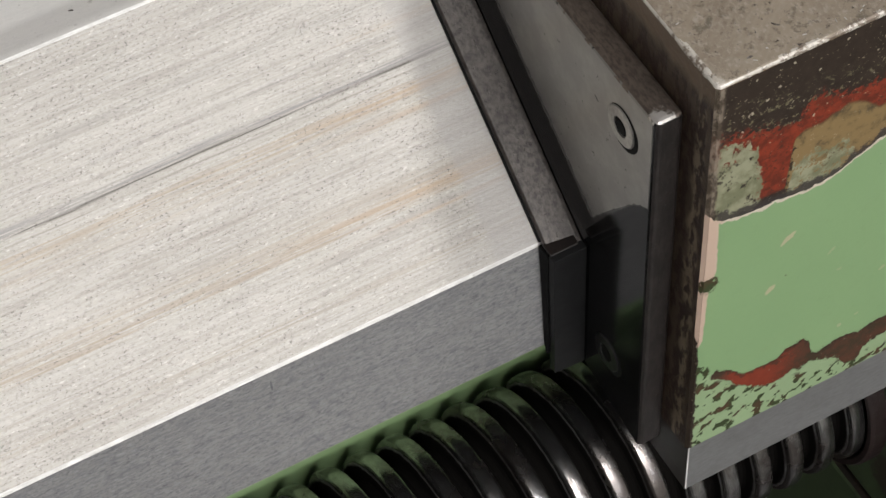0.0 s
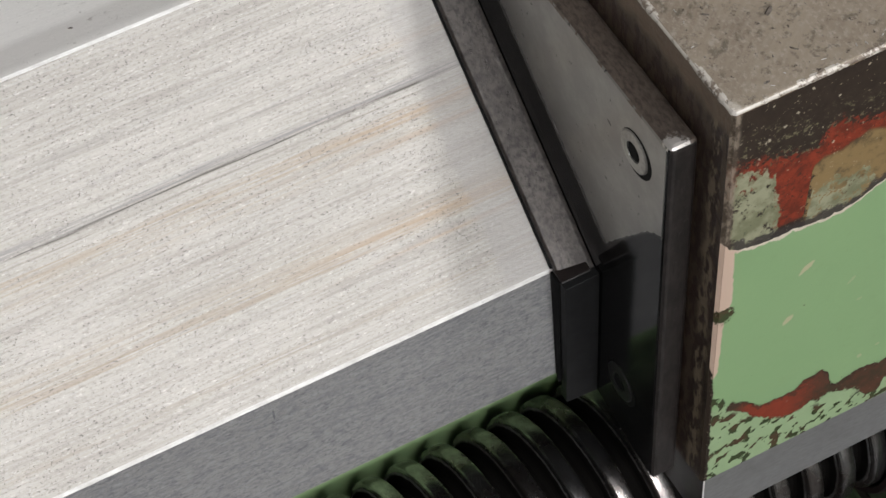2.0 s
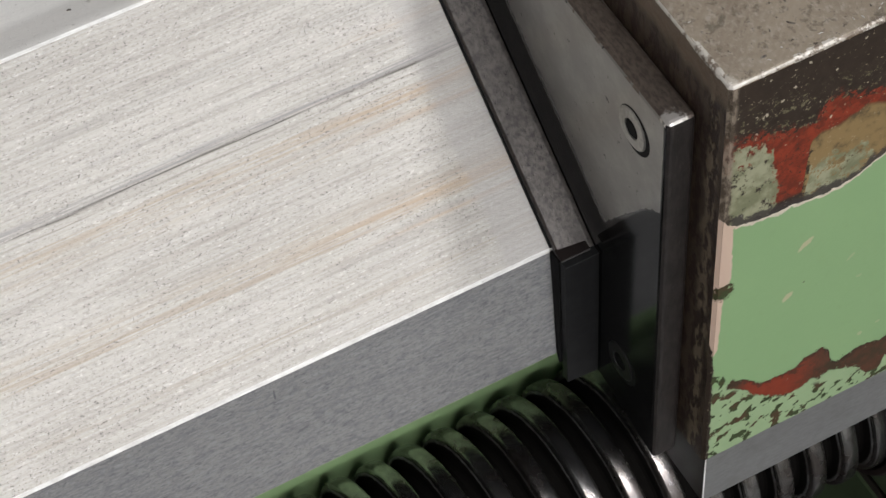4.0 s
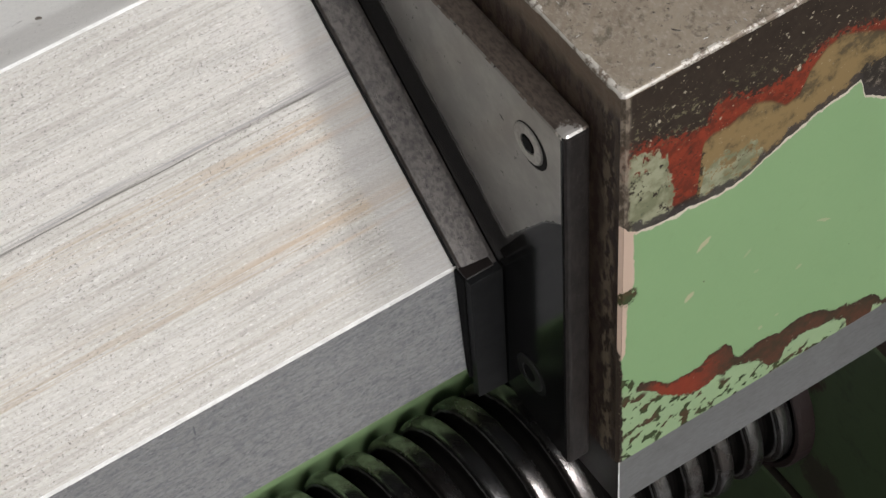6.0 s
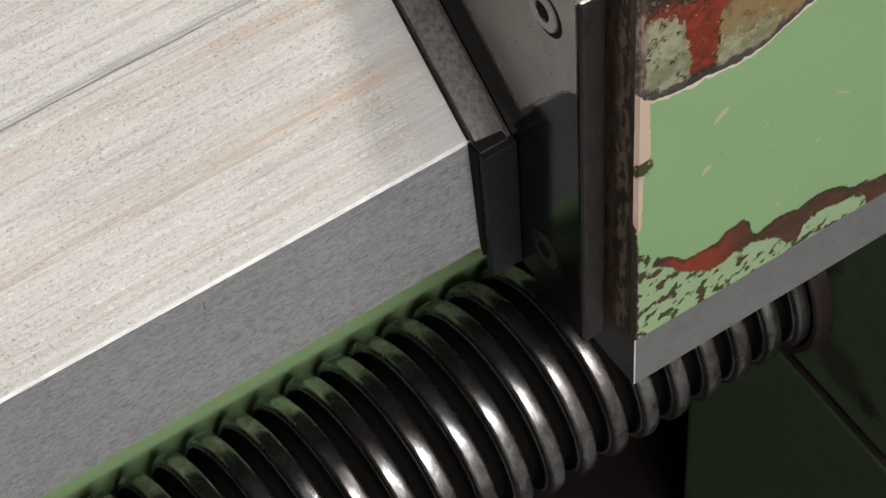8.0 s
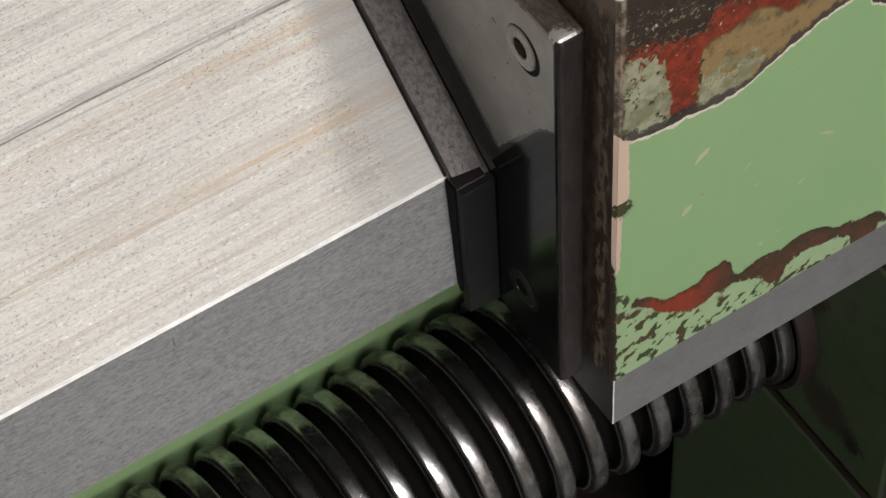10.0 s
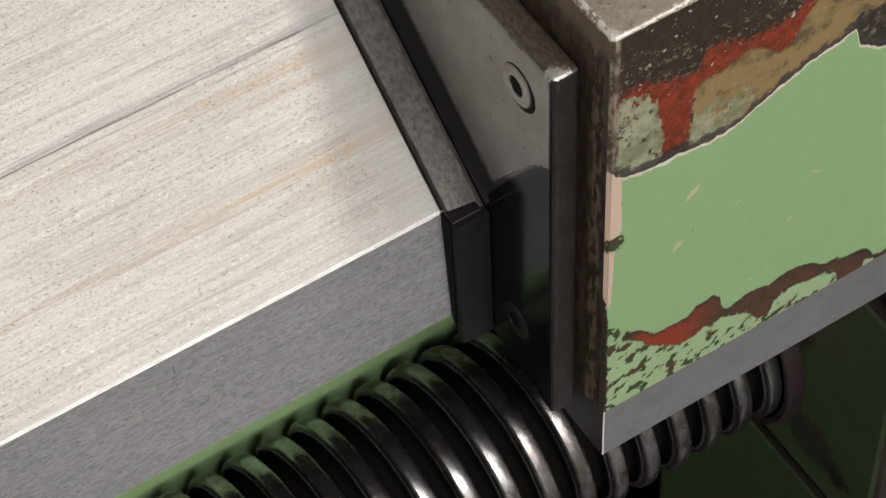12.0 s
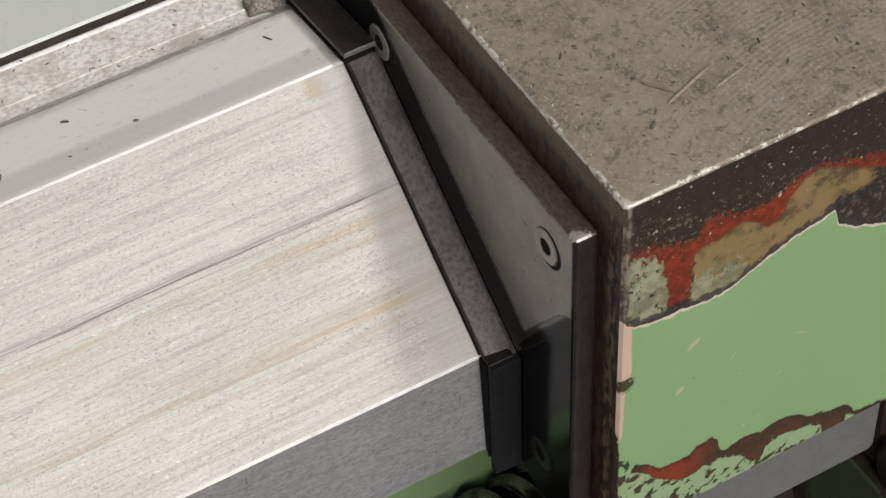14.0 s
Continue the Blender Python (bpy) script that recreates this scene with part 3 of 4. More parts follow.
def oiled_screw(y0, z0, radius):
    """Bright crests with brown oil smears and short tool marks; matt black grooves."""
    k = Mat("oiled_screw_steel")
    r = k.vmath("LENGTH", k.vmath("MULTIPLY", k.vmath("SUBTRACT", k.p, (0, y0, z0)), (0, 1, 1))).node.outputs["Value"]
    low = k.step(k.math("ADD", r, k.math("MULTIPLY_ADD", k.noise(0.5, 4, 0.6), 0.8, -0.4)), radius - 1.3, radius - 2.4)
    smear = k.step(k.noise(0.09, 4, 0.65, (1.2, 0.8, 0.8), (3, 1, 7)), 0.38, 0.60)
    tool = k.noise(0.5, 3, 0.6, (1.2, 0.55, 0.55), (5, 5, 2))
    col = k.mix(k.step(tool, 0.3, 0.7), (0.29, 0.287, 0.283), (0.45, 0.442, 0.435))
    col = k.mix(k.math("MULTIPLY", smear, 0.7), col, (0.10, 0.075, 0.062))
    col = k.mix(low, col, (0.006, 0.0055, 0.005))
    k.bump(k.math("ADD", tool, k.math("MULTIPLY", k.noise(0.22, 2, 0.5, (1, 1, 1), (2, 8, 8)), 1.5)), 0.09, 0.6)
    rough = k.math("MULTIPLY_ADD", smear, 0.06, 0.22)
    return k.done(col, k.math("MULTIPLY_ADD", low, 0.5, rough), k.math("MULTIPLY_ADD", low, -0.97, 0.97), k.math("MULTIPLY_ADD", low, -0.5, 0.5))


AY, AZ, R, PITCH = 24.0, -133.6, 26.8, 8.95
SCREW_STEEL = oiled_screw(AY, AZ, R)
BOLT = plain_metal("dark_screw_steel", (0.03, 0.03, 0.03), 0.36, 0.6, (0.08, 0.075, 0.07), (1, 1, 1), 0.5)
# Dark parts, and faces or recesses whose shade is put into colour.
DARK = plain_metal("dark_and_shaded_iron", (0.014, 0.010, 0.009), 0.4, 0.1, (0.008, 0.006, 0.005))
GREEN = plain_paint("green_machine_paint", (0.22, 0.33, 0.155), (0.25, 0.365, 0.18), 0.4, (0.19, 0.28, 0.135))
PALE = plain_paint("pale_machine_paint", (0.50, 0.52, 0.47), (0.60, 0.61, 0.56), 0.45, (0.25, 0.24, 0.2))


def worn_apron():
    """Green paint, rubbed to dirty filler and iron beside the screw hole."""
    k = Mat("worn_shaded_apron_paint")
    # Green darkened all over for the shade under the saddle.
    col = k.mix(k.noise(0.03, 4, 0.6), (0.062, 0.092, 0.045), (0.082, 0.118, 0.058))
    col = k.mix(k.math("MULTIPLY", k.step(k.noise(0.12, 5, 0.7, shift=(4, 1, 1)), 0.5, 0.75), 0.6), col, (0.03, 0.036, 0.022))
    for place, size, tint in (((94.4, -10, -149), 8.0, (0.05, 0.045, 0.03)), ((94.4, -20, -152), 4.0, (0.02, 0.016, 0.013)), ((94.4, 0, -112), 6.0, (0.04, 0.02, 0.014))):
        far = k.vmath("DISTANCE", k.p, place).node.outputs["Value"]
        col = k.mix(k.step(k.math("ADD", far, k.math("MULTIPLY", k.noise(0.35, 5, 0.75, shift=(size, 0, 3)), 12.0)), size + 7.5, size + 4.5), col, tint)
    k.bump(k.noise(0.25, 4, 0.6), 0.15, 0.4)
    return k.done(col, 0.5)


APRON = worn_apron()
GREASY_SHADE = plain_metal("greasy_shaded_iron", (0.035, 0.024, 0.018), 0.5, 0.0, (0.012, 0.009, 0.007), (1, 1, 1), 0.8, 0.2)
RED_RIM = plain_metal("reddish_greasy_iron", (0.014, 0.005, 0.004), 0.6, 0.0, (0.015, 0.008, 0.007), (1, 1, 1), 0.8, 0.2)
SILL = plain_metal("brown_groove_iron", (0.09, 0.075, 0.062), 0.6, 0.0, (0.035, 0.028, 0.022), (0.1, 1, 1), 0.8, 0.2)
GRIME = plain_metal("swarf_strewn_iron", (0.80, 0.78, 0.72), 0.55, 0.0, (0.40, 0.37, 0.32), (0.5, 0.6, 1), 0.75, 0.2)
CHIP = plain_metal("steel_swarf", (0.2, 0.175, 0.15), 0.4, 0.5, (0.05, 0.04, 0.035), (1, 1, 1), 0.9)
CLUMP = plain_metal("gritty_grease", (0.36, 0.32, 0.27), 0.6, 0.0, (0.08, 0.06, 0.045), (1, 1, 1), 0.9, 0.3)
NEEDLE = plain_metal("brown_swarf", (0.36, 0.30, 0.24), 0.4, 0.3, (0.16, 0.125, 0.10), (1, 1, 1), 0.8)
BRIGHT = plain_metal("bright_swarf", (0.75, 0.74, 0.72), 0.35, 0.5, (0.5, 0.48, 0.46))
WALL = plain_paint("room_wall_paint", (0.62, 0.61, 0.58), (0.68, 0.67, 0.64), 0.7, (0.5, 0.5, 0.47))
WALL_DARK = plain_paint("dark_wall_paint", (0.12, 0.12, 0.115), (0.16, 0.16, 0.15), 0.7, (0.1, 0.1, 0.09))
CEIL = plain_paint("room_ceiling_paint", (0.28, 0.28, 0.27), (0.33, 0.33, 0.32), 0.8, (0.22, 0.22, 0.21))
CONCRETE = plain_paint("concrete", (0.10, 0.098, 0.092), (0.15, 0.147, 0.14), 0.7, (0.06, 0.06, 0.055))


def glow(name, colour, strength):
    k = Mat(name)
    k.b.inputs["Emission Color"].default_value = (*colour, 1)
    k.b.inputs["Emission Strength"].default_value = strength
    return k.done(colour, 0.4)


TUBE = glow("lamp_tube", (1.0, 0.96, 0.9), 6.0)


# ---- mesh helpers ----
def part(name, bm, material, parent=None, label=""):
    """Links a bmesh, in millimetres, as one mesh object."""
    me = bpy.data.meshes.new(name)
    bmesh.ops.scale(bm, vec=(MM, MM, MM), verts=bm.verts)
    bmesh.ops.recalc_face_normals(bm, faces=bm.faces)
    bm.to_mesh(me)
    bm.free()
    me.materials.append(material)
    ob = new(name, me)
    if parent:
        ob.parent = parent
    if label:
        ob["label"] = label
    return ob


def thing(name, label, category, kind="", group=""):
    return tagged(new(name), label, category, group, kind)


def prism(profile, x0, x1, bevel=0.0, segments=2, bm=None):
    """A solid with the profile (y, z), drawn along x."""
    bm = bm or bmesh.new()
    a = [bm.verts.new((x0, y, z)) for y, z in profile]
    b = [bm.verts.new((x1, y, z)) for y, z in profile]
    n = len(profile)
    faces = [bm.faces.new(a), bm.faces.new(b[::-1])]
    faces += [bm.faces.new((a[i], b[i], b[(i + 1) % n], a[(i + 1) % n])) for i in range(n)]
    if bevel:
        edges = {e for f in faces for e in f.edges}
        bmesh.ops.bevel(bm, geom=list(edges), offset=bevel, segments=segments, affect="EDGES", profile=0.5)
    return bm


def box(x0, x1, y0, y1, z0, z1, bevel=0.0, segments=2, bm=None):
    return prism([(y0, z0), (y1, z0), (y1, z1), (y0, z1)], x0, x1, bevel, segments, bm)


def along(origin, u, n, s0, s1, n0, n1):
    """A profile (y, z) from s0 to s1 along u and n0 to n1 along n."""
    return [(origin[0] + s * u[0] + k * n[0], origin[1] + s * u[1] + k * n[1]) for s, k in ((s0, n0), (s1, n0), (s1, n1), (s0, n1))]


def disc(bm, centre, axis, profile, turns=32):
    """A body turned about the axis through the centre; profile: (along, radius)."""
    axis = Vector(axis).normalized()
    side = axis.orthogonal().normalized()
    other = axis.cross(side)
    rings = []
    for h, r in profile:
        rings.append([bm.verts.new(Vector(centre) + axis * h + (side * math.cos(2 * math.pi * i / turns) + other * math.sin(2 * math.pi * i / turns)) * r) for i in range(turns)])
    for p, q in zip(rings, rings[1:]):
        for i in range(turns):
            j = (i + 1) % turns
            bm.faces.new((p[i], p[j], q[j], q[i]))
    bm.faces.new(rings[0])
    bm.faces.new(rings[-1][::-1])
    return bm


def worn_bead(start, end, thin, thick, seed, step=0.55):
    """An uneven rubbed arris from start to end, its radius between thin and thick."""
    rnd = random.Random(seed)
    a, b = Vector(start), Vector(end)
    run = b - a
    axis = run.normalized()
    up = Vector((0, 0, 1))
    side = axis.cross(up)
    bm = bmesh.new()
    prev, slow = None, 0.5
    count = int(run.length / step)
    for i in range(count + 1):
        slow = min(1.0, max(0.0, slow + rnd.uniform(-0.3, 0.3)))
        radius = thin + (thick - thin) * (0.65 * slow + 0.35 * rnd.random())
        centre = a + run * (i / count)
        ring = [bm.verts.new(centre + (up * math.sin(2 * math.pi * j / 10) + side * math.cos(2 * math.pi * j / 10)) * radius) for j in range(10)]
        if prev:
            for j in range(10):
                bm.faces.new((prev[j], prev[(j + 1) % 10], ring[(j + 1) % 10], ring[j]))
        else:
            bm.faces.new(ring)
        prev = ring
    bm.faces.new(prev[::-1])
    return bm


# ---- the room ----
def structure(name, bm, material, label, category):
    return tagged(part(name, bm, material), label, category, kind="structure")


# Unseen room, added to close the place and send light back.
structure("floor", box(-3000, 3600, -2700, 2700, -1050, -950), CONCRETE, "grey concrete workshop floor", "floor")
structure("ceiling", box(-3000, 3600, -2700, 2700, 2250, 2350), CEIL, "plain grey workshop ceiling", "ceiling")
structure("wall_back", box(-3000, 3600, 2500, 2700, -950, 2250), WALL, "plain workshop wall added out of view", "wall")
# Left wall made dark to hold back light from that side.
structure("wall_left", box(-3000, -2800, -2500, 2500, -950, 2250), WALL_DARK, "plain workshop wall added out of view", "wall")
structure("wall_right", box(3400, 3600, -2500, 2500, -950, 2250), WALL, "plain workshop wall added out of view", "wall")
front = bmesh.new()
for a, b, c, d in ((-3000, -70, -950, 2250), (1070, 3600, -950, 2250), (-70, 1070, -950, 930), (-70, 1070, 2070, 2250)):
    box(a, b, -2700, -2500, c, d, bm=front)
structure("wall_front", front, WALL, "painted workshop wall with a window opening", "wall")

# Tube lamps added out of view, beside their area lights.
for x0, x1, y0, y1, z in ((-900, 600, -2060, -1940, 1990), (890, 1010, -1300, -200, 2190)):
    tube = thing("added_ceiling_light", "workshop tube light added out of view", "lamp", group="ceiling lights")
    part("housing", box(x0, x1, y0, y1, z, z + 60, 6), PALE, tube)
    for i in (0.15, 0.85):
        px, py = x0 + (x1 - x0) * i if x1 - x0 > y1 - y0 else (x0 + x1) / 2, (y0 + y1) / 2 if x1 - x0 > y1 - y0 else y0 + (y1 - y0) * i
        if z < 2100:
            part("hanger", box(px - 5, px + 5, py - 5, py + 5, z + 60, 2250), PALE, tube)
    lengthwise = x1 - x0 > y1 - y0
    length = max(x1 - x0, y1 - y0) - 60
    start = (x0 + 30, (y0 + y1) / 2, z - 22) if lengthwise else ((x0 + x1) / 2, y0 + 30, z - 22)
    part("tube", disc(bmesh.new(), start, (1, 0, 0) if lengthwise else (0, 1, 0), [(0, 13), (length, 13)], 16), TUBE, tube, "glowing white tube")

# ---- the bed ----
U1, N1 = Vector((57.03, 42.43)).normalized(), Vector((-42.43, 57.03)).normalized()
bed = thing("lathe_bed", "lathe bed with ground steel ways over a green painted casting", "lathe bed")
way = part("front_way", prism([(-2.4, -30), (-0.03, -0.36), (0.42, 0.31), (56.65, 42.147), (57.25, 42.45), (79.0, 39.74), (80.6, 39.35), (82.0, 38.4), (83.6, 37.0), (85.4, 36.1), (89.3, 35.8), (89.6, 35.95), (90.0, 35.95), (90.3, 35.6), (100.6, 35.4), (101.2, 35.8), (101.8, 35.8), (102, 20), (102, -30)], -700, 1300), STEEL, bed, "ground steel way with pits and rusty streaks")
way.data.materials.append(DARK)
way.data.materials.append(GRIME)
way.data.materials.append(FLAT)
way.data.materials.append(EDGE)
# Underside and back dark for shade; arrises pale for their highlights.
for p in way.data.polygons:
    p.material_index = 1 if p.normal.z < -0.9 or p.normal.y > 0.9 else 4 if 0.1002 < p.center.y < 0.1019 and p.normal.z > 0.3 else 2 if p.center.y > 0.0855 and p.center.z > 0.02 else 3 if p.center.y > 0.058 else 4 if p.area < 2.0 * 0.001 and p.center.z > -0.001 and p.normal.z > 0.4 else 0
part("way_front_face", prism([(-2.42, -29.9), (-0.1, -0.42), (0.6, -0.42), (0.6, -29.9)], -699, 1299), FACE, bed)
part("gutter", box(-690, 1290, 102.2, 103.6, -20, 33), SILL, bed, "brown infill in the groove behind the way")
rail = part("rear_rail", prism([(103.8, -30), (103.8, 36.3), (104.4, 36.9), (230, 38), (230, -30)], -700, 1300), PALE, bed, "pale rail behind the way")
rail.data.materials.append(SILL)
# The rail's face in the groove takes the brown too.
for p in rail.data.polygons:
    p.material_index = 1 if p.normal.y < -0.9 else 0
part("casting", prism([(53, -190), (52, -122), (46.4, -114), (46, -103), (49, -100), (118, -100), (118, -190)], -690, 1290), GREEN, bed, "green painted ledge of the casting under the way")
# Recess, web and tray carry the shade under the way in their colour.
part("inner_wall", box(-690, 1290, 118.2, 225, -190, -30.2), DARK, bed, "unseen recess wall, coloured dark for the shade under the way")
part("web", box(-690, 1290, 140, 225, -330, -190), DARK, bed, "recessed web, coloured dark for the shade below the screw")
part("tray", box(-690, 1290, -200, 139, -330, -318), DARK, bed, "tray added below the screw, coloured dark for shade")
for x in (-560, 760):
    part("foot", box(x, x + 380, 0, 250, -950, -330.2, 8), GREEN, bed)

# ---- the saddle ----
saddle = thing("lathe_saddle", "cast iron lathe saddle with chipped green paint on the bed", "saddle")
SX, SY, SZ, SB = 13.2, -34.4, 72.1, -36.2
CH = 0.6
body = prism([(SY + 0.1, SB), (SY + 0.1, SZ), (150, SZ), (150, 44), (84, 43), (57, 46.5), (-2.2, 3.2), (-5.2, SB)], SX, 330)
bmesh.ops.bevel(body, geom=[e for e in body.edges if all(v.co.x < SX + 0.1 and v.co.y < SY + 0.2 for v in e.verts)], offset=CH, segments=1, affect="EDGES")
bmesh.ops.bevel(body, geom=[e for e in body.edges if all(v.co.z > SZ - 0.1 for v in e.verts)], offset=0.65, segments=3, affect="EDGES", profile=0.5)
ob = part("casting", body, RUST_SIDE, saddle, "bare rusty cast body with worn bright edges")
for m in (IRON_TOP, BARE, PAINT):
    ob.data.materials.append(m)
for p in ob.data.polygons:
    n, c = p.normal, p.center * 1000
    if c.z > SZ - 1.2:
        p.material_index = 1 if n.z > 0.95 else 2
    elif n.x < -0.3 and n.y < -0.3:
        p.material_index = 3
part("paint_skin", box(SX + CH, 330, SY, SY + 0.08, SB + 0.1, SZ - 0.85), PAINT, saddle, "layered chipped green paint on the front")

part("worn_edge", worn_bead((SX + 0.7, SY + 0.8, SZ - 0.72), (329, SY + 0.8, SZ - 0.72), 0.58, 0.84, 21), BARE, saddle, "rubbed bright front edge")
part("worn_edge", worn_bead((SX + 0.72, SY + 0.7, SZ - 0.72), (SX + 0.72, 149, SZ - 0.72), 0.58, 0.86, 22), BARE, saddle, "rubbed bright side edge")

# ---- retaining strip under the saddle ----
strip = thing("retaining_strip", "bare grey steel retaining strip under the saddle", "strip")
bar = bmesh.new()
pts = [(19.4, -67.2), (93.0, -67.2), (94.2, -66), (94.6, SB - 0.1), (19.4, SB - 0.1)]
va, vb = [bar.verts.new((x, -26.6, z)) for x, z in pts], [bar.verts.new((x, -12, z)) for x, z in pts]
bar.faces.new(va)
bar.faces.new(vb[::-1])
for i in range(5):
    bar.faces.new((va[i], vb[i], vb[(i + 1) % 5], va[(i + 1) % 5]))
bmesh.ops.bevel(bar, geom=list(bar.edges), offset=0.4, segments=2, affect="EDGES", profile=0.5)
ob = part("bar", bar, STEEL_BAR, strip)
ob.data.materials.append(DARK)
ob.data.materials.append(EDGE)
# Left end and underside dark for shade, left arrises pale for highlight.
for p in ob.data.polygons:
    n = p.normal
    p.material_index = 1 if n.z < -0.9 or n.x < -0.9 else 2 if n.x < -0.3 and (n.y < -0.3 or n.z < -0.3) else 0

# ---- way wiper ----
PX = 7.5
wiper = thing("way_wiper", "black sheet way wiper with steel strips screwed to the saddle", "wiper")
prof = [(-26.0, -42.5), (-26.0, 57.8), (140, 57.8), (140, 42), (83, 41.2), (57, 44.6), (-1.0, 1.5), (-3.8, -31), (-4.2, -38.5)]
plate = part("cover_plate", prism(prof, PX, PX + 5.6, 1.1, 3), BLACK_PLATE, wiper, "black cover plate with a painted pale reflection and rubbed edges")
plate.data.materials.append(RIM)
plate.data.materials.append(FRONT_EDGE)
# Light from above put into colour: top edge paler, front edge darker.
for p in plate.data.polygons:
    n = p.normal
    p.material_index = 1 if n.z > 0.45 else 2 if n.y < -0.3 and abs(n.z) < 0.5 else 0
part("worn_edge", worn_bead((PX + 1.12, -25, 56.68), (PX + 1.12, 139, 56.68), 0.95, 1.2, 23, 0.7), RIM, wiper, "nicked upper edge of the plate")
# Inset black sheet that makes the groove behind the plate dark.
spacer = [(-24.2, -41.5), (-24.2, 55.8), (140, 55.8), (140, 43), (83, 42.2), (57, 45.6), (-1.6, 2.3), (-4.4, -31), (-4.8, -38)]
part("spacer", prism(spacer, PX + 5.6, SX, 0.1, 1), RUBBER, wiper, "dark sheet in the groove behind the plate")
slope = bmesh.new()
ends = []
for top in (False, True):
    ring = []
    for x, n in ((0.3, 0.5), (0.3, 1.9), (0.6, 2.3), (6.6, 2.6), (7.4, 2.5), (7.4, 0.5)):
        run = 70.0 if top else -1.2 - 0.4 * x
        ring.append(slope.verts.new((x, U1.x * run + N1.x * n, U1.y * run + N1.y * n)))
    ends.append(ring)
slope.faces.new(ends[0])
slope.faces.new(ends[1][::-1])
for i in range(6):
    slope.faces.new((ends[0][i], ends[1][i], ends[1][(i + 1) % 6], ends[0][(i + 1) % 6]))
bmesh.ops.bevel(slope, geom=list(slope.edges), offset=0.15, segments=2, affect="EDGES", profile=0.5)
ob = part("slope_strip", slope, STRIP, wiper, "worn brown steel strip")
ob.data.materials.append(DARK)
ob.data.materials.append(HEAD)
# Face towards the plate coloured dark for the shade it stands in.
for p in ob.data.polygons:
    p.material_index = 1 if p.normal.x > 0.8 else 2 if p.normal.x < 0.2 and p.normal.y * U1.x + p.normal.z * U1.y < -0.5 else 0
U2, N2 = Vector((23.6, -2.95)).normalized(), Vector((2.95, 23.6)).normalized()
ob = part("top_strip", prism(along((57.4, 42.45), U2, N2, -3.0, 26, 2.4, 3.8), -0.6, 7.3, 0.2), FRONT_EDGE, wiper, "blackened steel strip with a bright end")
ob.data.materials.append(HEAD)
for p in ob.data.polygons:
    p.material_index = 1 if p.normal.y < -0.5 and p.normal.z < 0.6 else 0
part("slope_lip", prism(along((0, 0), U1, N1, 0.4, 71.0, 0.02, 0.9), 0.0, PX, 0.1), RUBBER, wiper, "black rubber lip")
part("top_lip", prism(along((57.4, 42.45), U2, N2, -0.8, 26, 0.02, 1.0), -0.3, PX, 0.1), RUBBER, wiper, "black rubber lip")
fs = bmesh.new()
pts = [(0.0, 0.7), (7.2, 0.9), (7.3, -37.2), (0.4, -36.6)]
fa, fb = [fs.verts.new((x, -5.6, z)) for x, z in pts], [fs.verts.new((x, -3.6, z)) for x, z in pts]
fs.faces.new(fa)
fs.faces.new(fb[::-1])
for i in range(4):
    fs.faces.new((fa[i], fb[i], fb[(i + 1) % 4], fa[(i + 1) % 4]))
bmesh.ops.bevel(fs, geom=list(fs.edges), offset=0.12, segments=2, affect="EDGES", profile=0.5)
part("front_strip", fs, DARK_STEEL, wiper, "blackened steel strip")
part("corner_pad", prism([(-4.3, 0.95), (-4.1, 1.2), (-1.4, 1.7), (-0.8, 0.9)], 0.0, 6.2, 0.1, 1), DARK, wiper, "dark brown pad between the strips")
part("front_lip", prism([(-3.5, 0.2), (-0.2, 0.2), (-2.5, -30.0), (-3.5, -32)], -0.25, PX, 0.1), RUBBER, wiper, "black rubber lip")
# Lowest screw coloured darker than the other two.
for y, z, steel in ((-15.3, 46.5, HEAD), (53.2, 47.4, HEAD), (-13.5, -24.4, BOLT)):
    bolt = part("screw", disc(bmesh.new(), (PX, y, z), (-1, 0, 0), [(-0.5, 4.3), (0.15, 4.3), (0.32, 4.0), (0.36, 2.1), (-0.4, 1.9)], 36), steel, wiper, "worn socket screw")
    # Black discs stand for the shade in countersink and socket.
    part("countersink", disc(bmesh.new(), (PX, y - 0.55, z - 0.1), (-1, 0, 0), [(-0.3, 4.9), (0.03, 4.9), (0.05, 4.7)], 36), RUBBER, bolt, "dark ring for the shade in the countersink")
    part("socket", disc(bmesh.new(), (PX, y, z), (-1, 0, 0), [(0.30, 1.7), (0.39, 1.7)], 6), RUBBER, bolt, "dark hexagon for the shade in the socket")

# ---- lead screw ----
X0, X1 = -280.0, 300.0
PHASE = 3.1
thread = [(0.0, R - 3.2), (0.025, R - 1.9), (0.055, R - 1.0), (0.09, R - 0.42), (0.14, R - 0.1), (0.20, R), (0.30, R + 0.03), (0.40, R), (0.46, R - 0.1), (0.51, R - 0.42), (0.545, R - 1.0), (0.575, R - 1.9), (0.60, R - 3.2), (0.63, R - 4.3), (0.68, R - 4.9), (0.79, R - 5.1), (0.90, R - 4.9), (0.96, R - 4.3)]
SEG = 96
turns = int((X1 - X0) / PITCH)
verts, faces = [], []
m = len(thread)
cols = turns * SEG
for c in range(cols + 1):
    ang = 2 * math.pi * c / SEG
    base = X0 + PHASE + PITCH * c / SEG
    for fx, r in thread:
        verts.append(((base + fx * PITCH) * MM, (AY + r * math.cos(ang)) * MM, (AZ + r * math.sin(ang)) * MM))
for c in range(cols):
    for i in range(m):
        a = c * m + i
        if i < m - 1:
            faces.append((a, a + 1, a + m + 1, a + m))
        elif c + SEG <= cols - 1:
            b = (c + SEG) * m
            faces.append((a, b, b + m, a + m))
me = bpy.data.meshes.new("lead_screw")
me.from_pydata(verts, [], faces)
me.update()
bmn = bmesh.new()
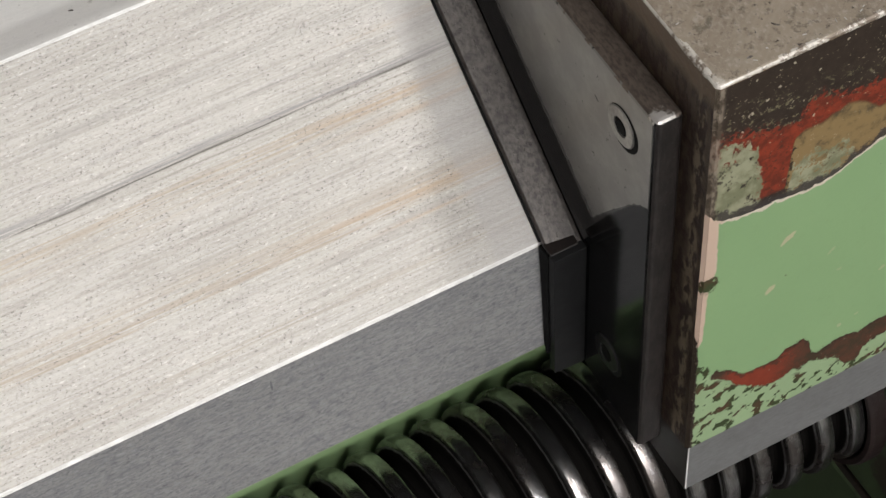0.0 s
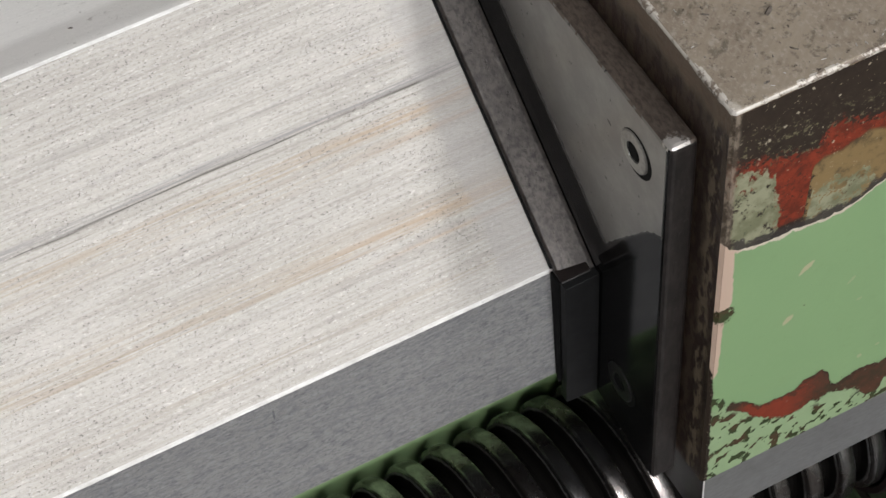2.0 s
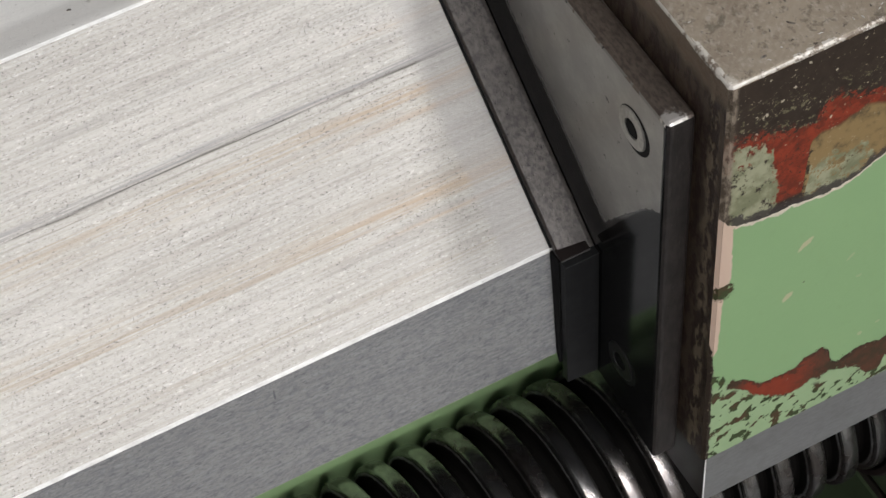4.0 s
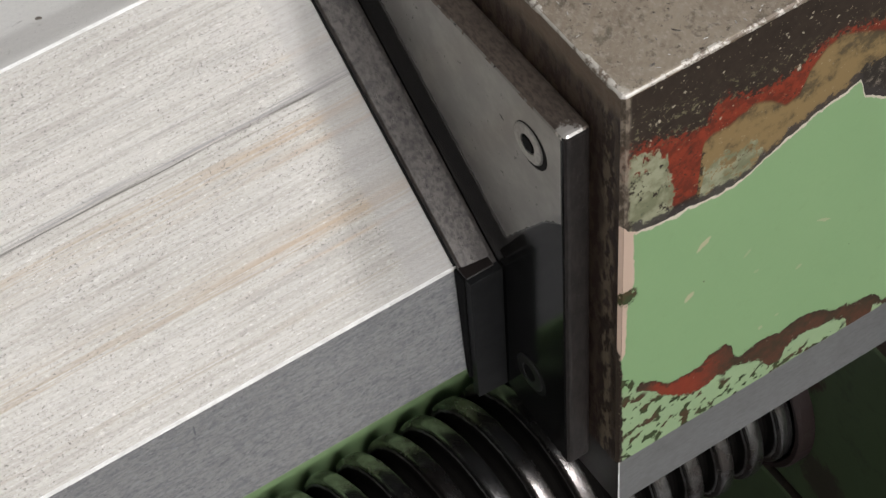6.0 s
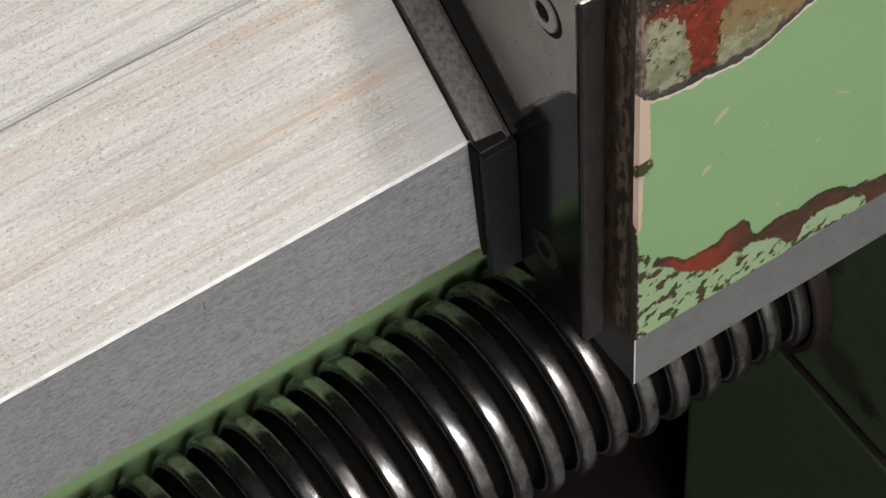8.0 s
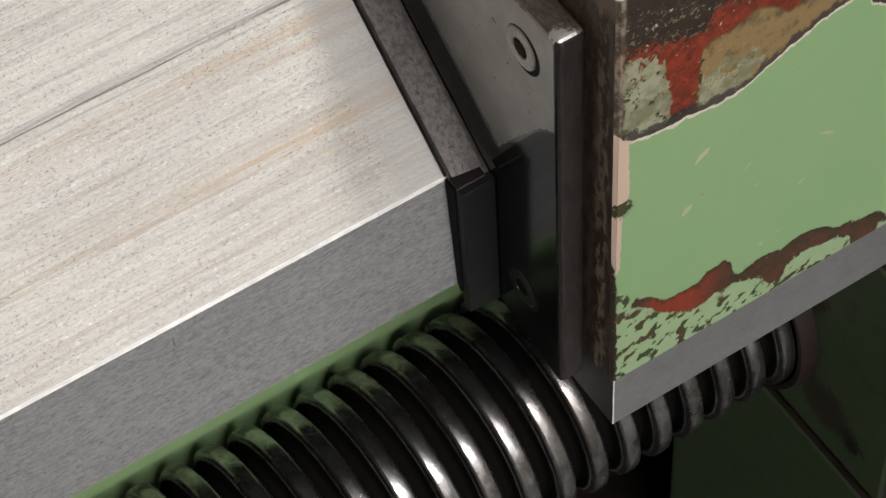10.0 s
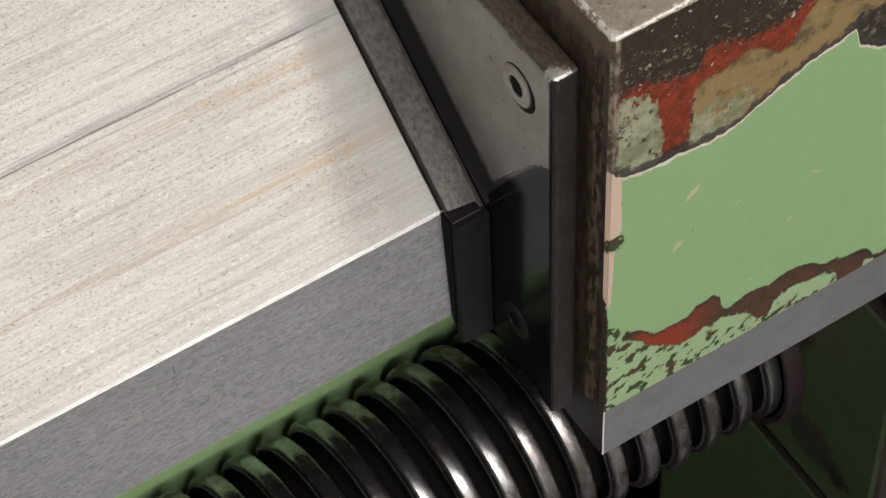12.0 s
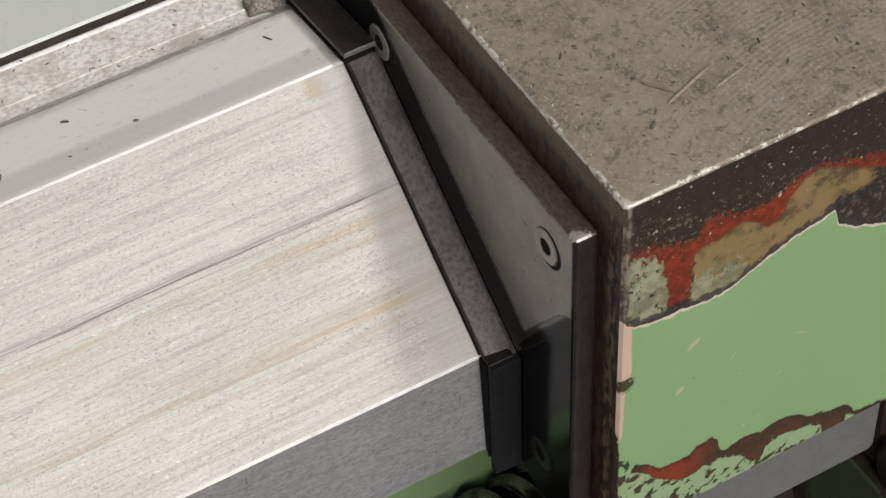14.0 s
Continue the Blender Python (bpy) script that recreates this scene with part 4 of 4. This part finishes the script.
bmn.from_mesh(me)
bmesh.ops.recalc_face_normals(bmn, faces=bmn.faces)
bmn.to_mesh(me)
bmn.free()
me.shade_smooth()
me.set_sharp_from_angle(angle=radians(22))
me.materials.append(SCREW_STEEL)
lead = thing("lead_screw", "oily steel trapezoidal lead screw beside the bed", "lead screw")
threads = new("threads", me)
threads.parent = lead
part("core", disc(bmesh.new(), (-300, AY, AZ), (1, 0, 0), [(0, 15), (700, 15)], 40), DARK, lead)

# ---- apron under the saddle ----
apron = thing("lathe_apron", "green painted apron under the saddle with a worn screw hole", "apron")
AX = 94.4
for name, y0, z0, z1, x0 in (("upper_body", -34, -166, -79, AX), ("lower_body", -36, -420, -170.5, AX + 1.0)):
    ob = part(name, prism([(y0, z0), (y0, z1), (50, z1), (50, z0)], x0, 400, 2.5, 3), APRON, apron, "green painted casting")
    ob.data.materials.append(GREASY_SHADE)
    # Front, top and bevels dark brown: grease, with shade put into colour.
    for p in ob.data.polygons:
        p.material_index = 1 if p.normal.x > -0.95 and p.center.z > -0.2 else 0
part("seam", box(AX + 3, 398, -33, 48, -171, -165.5), DARK, apron)
# Dark block added where the gap under the saddle lies in shade.
part("neck", box(AX + 3, 398, -25, 48, -79, SB - 0.2, 1.5), GREASY_SHADE, apron, "greasy shaded block in the gap between apron and saddle")
part("boss", disc(bmesh.new(), (AX + 1.2, -38.0, -72.0), (1, 0, 0), [(0, 10.5), (0.8, 12.0), (2.2, 12.6), (12, 12.6)], 40), DARK, apron, "black greasy boss beside the strip")
# Flat black disc in place of the hole's dark inside.
hole = part("screw_hole", disc(bmesh.new(), (AX - 0.6, AY, AZ), (1, 0, 0), [(0, 29.0), (0.9, 29.0)], 48), RUBBER, apron, "black disc for the shade in the screw hole")
bush = bmesh.new()
ring = [(AX - 0.5, 29.9), (AX - 4.0, 29.8), (AX - 5.0, 29.2), (AX - 5.0, 27.9), (AX - 4.6, 27.5), (AX - 0.5, 27.5)]
loops = [[bush.verts.new((x, AY + r * math.cos(2 * math.pi * i / 48), AZ + r * math.sin(2 * math.pi * i / 48))) for i in range(48)] for x, r in ring]
for p, q in zip(loops, loops[1:] + loops[:1]):
    for i in range(48):
        bush.faces.new((p[i], p[(i + 1) % 48], q[(i + 1) % 48], q[i]))
part("bush", bush, RED_RIM, hole, "reddish greasy bush round the screw")


# ---- swarf ----
def swarf(name, label, spots, seed, material):
    """Small bent slivers; spots: (count, x0, x1, y0, y1, height at y, length)."""
    rnd = random.Random(seed)
    bm = bmesh.new()
    for count, x0, x1, y0, y1, height, size in spots:
        for _ in range(count):
            x, y, a = rnd.uniform(x0, x1), rnd.uniform(y0, y1), rnd.uniform(0, math.pi)
            n, l, w = 4, size * rnd.uniform(0.3, 1.4), size * rnd.uniform(0.08, 0.22)
            bend, prev = rnd.uniform(-0.15, 0.15), None
            for i in range(n):
                c = a + bend * i
                px, py = x + math.cos(c) * l * (i / (n - 1) - 0.5), y + math.sin(c) * l * (i / (n - 1) - 0.5)
                k = w * (1 - 0.5 * abs(i - 1.5) / 1.5)
                z = height(py) + 0.05
                row = [bm.verts.new((px - math.sin(c) * k, py + math.cos(c) * k, z)), bm.verts.new((px, py, z + 1.6 * k)), bm.verts.new((px + math.sin(c) * k, py - math.cos(c) * k, z))]
                if prev:
                    bm.faces.new((prev[0], prev[1], row[1], row[0]))
                    bm.faces.new((prev[1], prev[2], row[2], row[1]))
                prev = row
    return tagged(part(name, bm, material), label, "swarf", kind="stuff")


swarf("metal_swarf", "dark steel swarf slivers on saddle and bed", [
    (130, 16, 110, -32, 120, lambda y: SZ, 1.4), (22, 20, 110, -32, 60, lambda y: SZ, 2.6),
    (70, -110, 0, 83, 101, lambda y: 36.0, 0.9), (7, -100, -6, 60, 79, lambda y: 42.45 - (y - 57.4) * 0.125, 2.0)], 4, CHIP)


def needle(x0, y0, x1, y1, width):
    """A straight turned sliver lying on the saddle."""
    bm = bmesh.new()
    d = Vector((x1 - x0, y1 - y0, 0))
    disc(bm, (x0, y0, SZ + width * 0.8), d, [(0, width * 0.3), (d.length * 0.15, width), (d.length * 0.8, width * 0.9), (d.length, width * 0.3)], 7)
    return tagged(part("metal_sliver", bm, NEEDLE), "thin brown metal sliver lying on the saddle", "sliver", group="slivers on the saddle")


for place in ((34.1, -7.4, 38.3, -13.2, 0.42), (35.4, -15.4, 49.0, -10.6, 0.38), (46.0, -16.5, 54.3, -14.5, 0.28)):
    needle(*place)
swarf("bright_swarf", "bright metal crumbs along the saddle edge", [(16, 14.6, 17, -20, 90, lambda y: SZ, 0.8), (70, -110, 0, 83, 101, lambda y: 36.0, 0.7), (10, 18, 60, -33.2, -31, lambda y: SZ, 0.7)], 9, BRIGHT)


def lump(x, y, z, size, seed):
    """An uneven clump of grease and grit."""
    rnd = random.Random(seed)
    bm = bmesh.new()
    bmesh.ops.create_icosphere(bm, subdivisions=3, radius=1.0)
    waves = [(Vector((rnd.uniform(-1, 1), rnd.uniform(-1, 1), rnd.uniform(-1, 1))), rnd.uniform(2, 7), rnd.uniform(0, 6)) for _ in range(7)]
    for v in bm.verts:
        k = 1 + 0.09 * sum(math.sin(d.dot(v.co) * f + p) for d, f, p in waves)
        v.co = Vector((x + v.co.x * k * size[0], y + v.co.y * k * size[1], max(z - 0.3, z + size[2] * 0.4 + v.co.z * k * size[2])))
    ob = part("grease_clump", bm, CLUMP)
    ob.data.shade_smooth()
    return tagged(ob, "pale brown clump of grease and grit beside the wiper", "grease clump", group="grease clumps")


lump(-4.4, 88.0, 36.0, (3.4, 3.0, 2.2), 5)
lump(-0.4, 87.0, 36.0, (2.6, 3.0, 2.8), 6)
lump(-2.6, 93.5, 36.0, (2.4, 2.6, 1.8), 7)
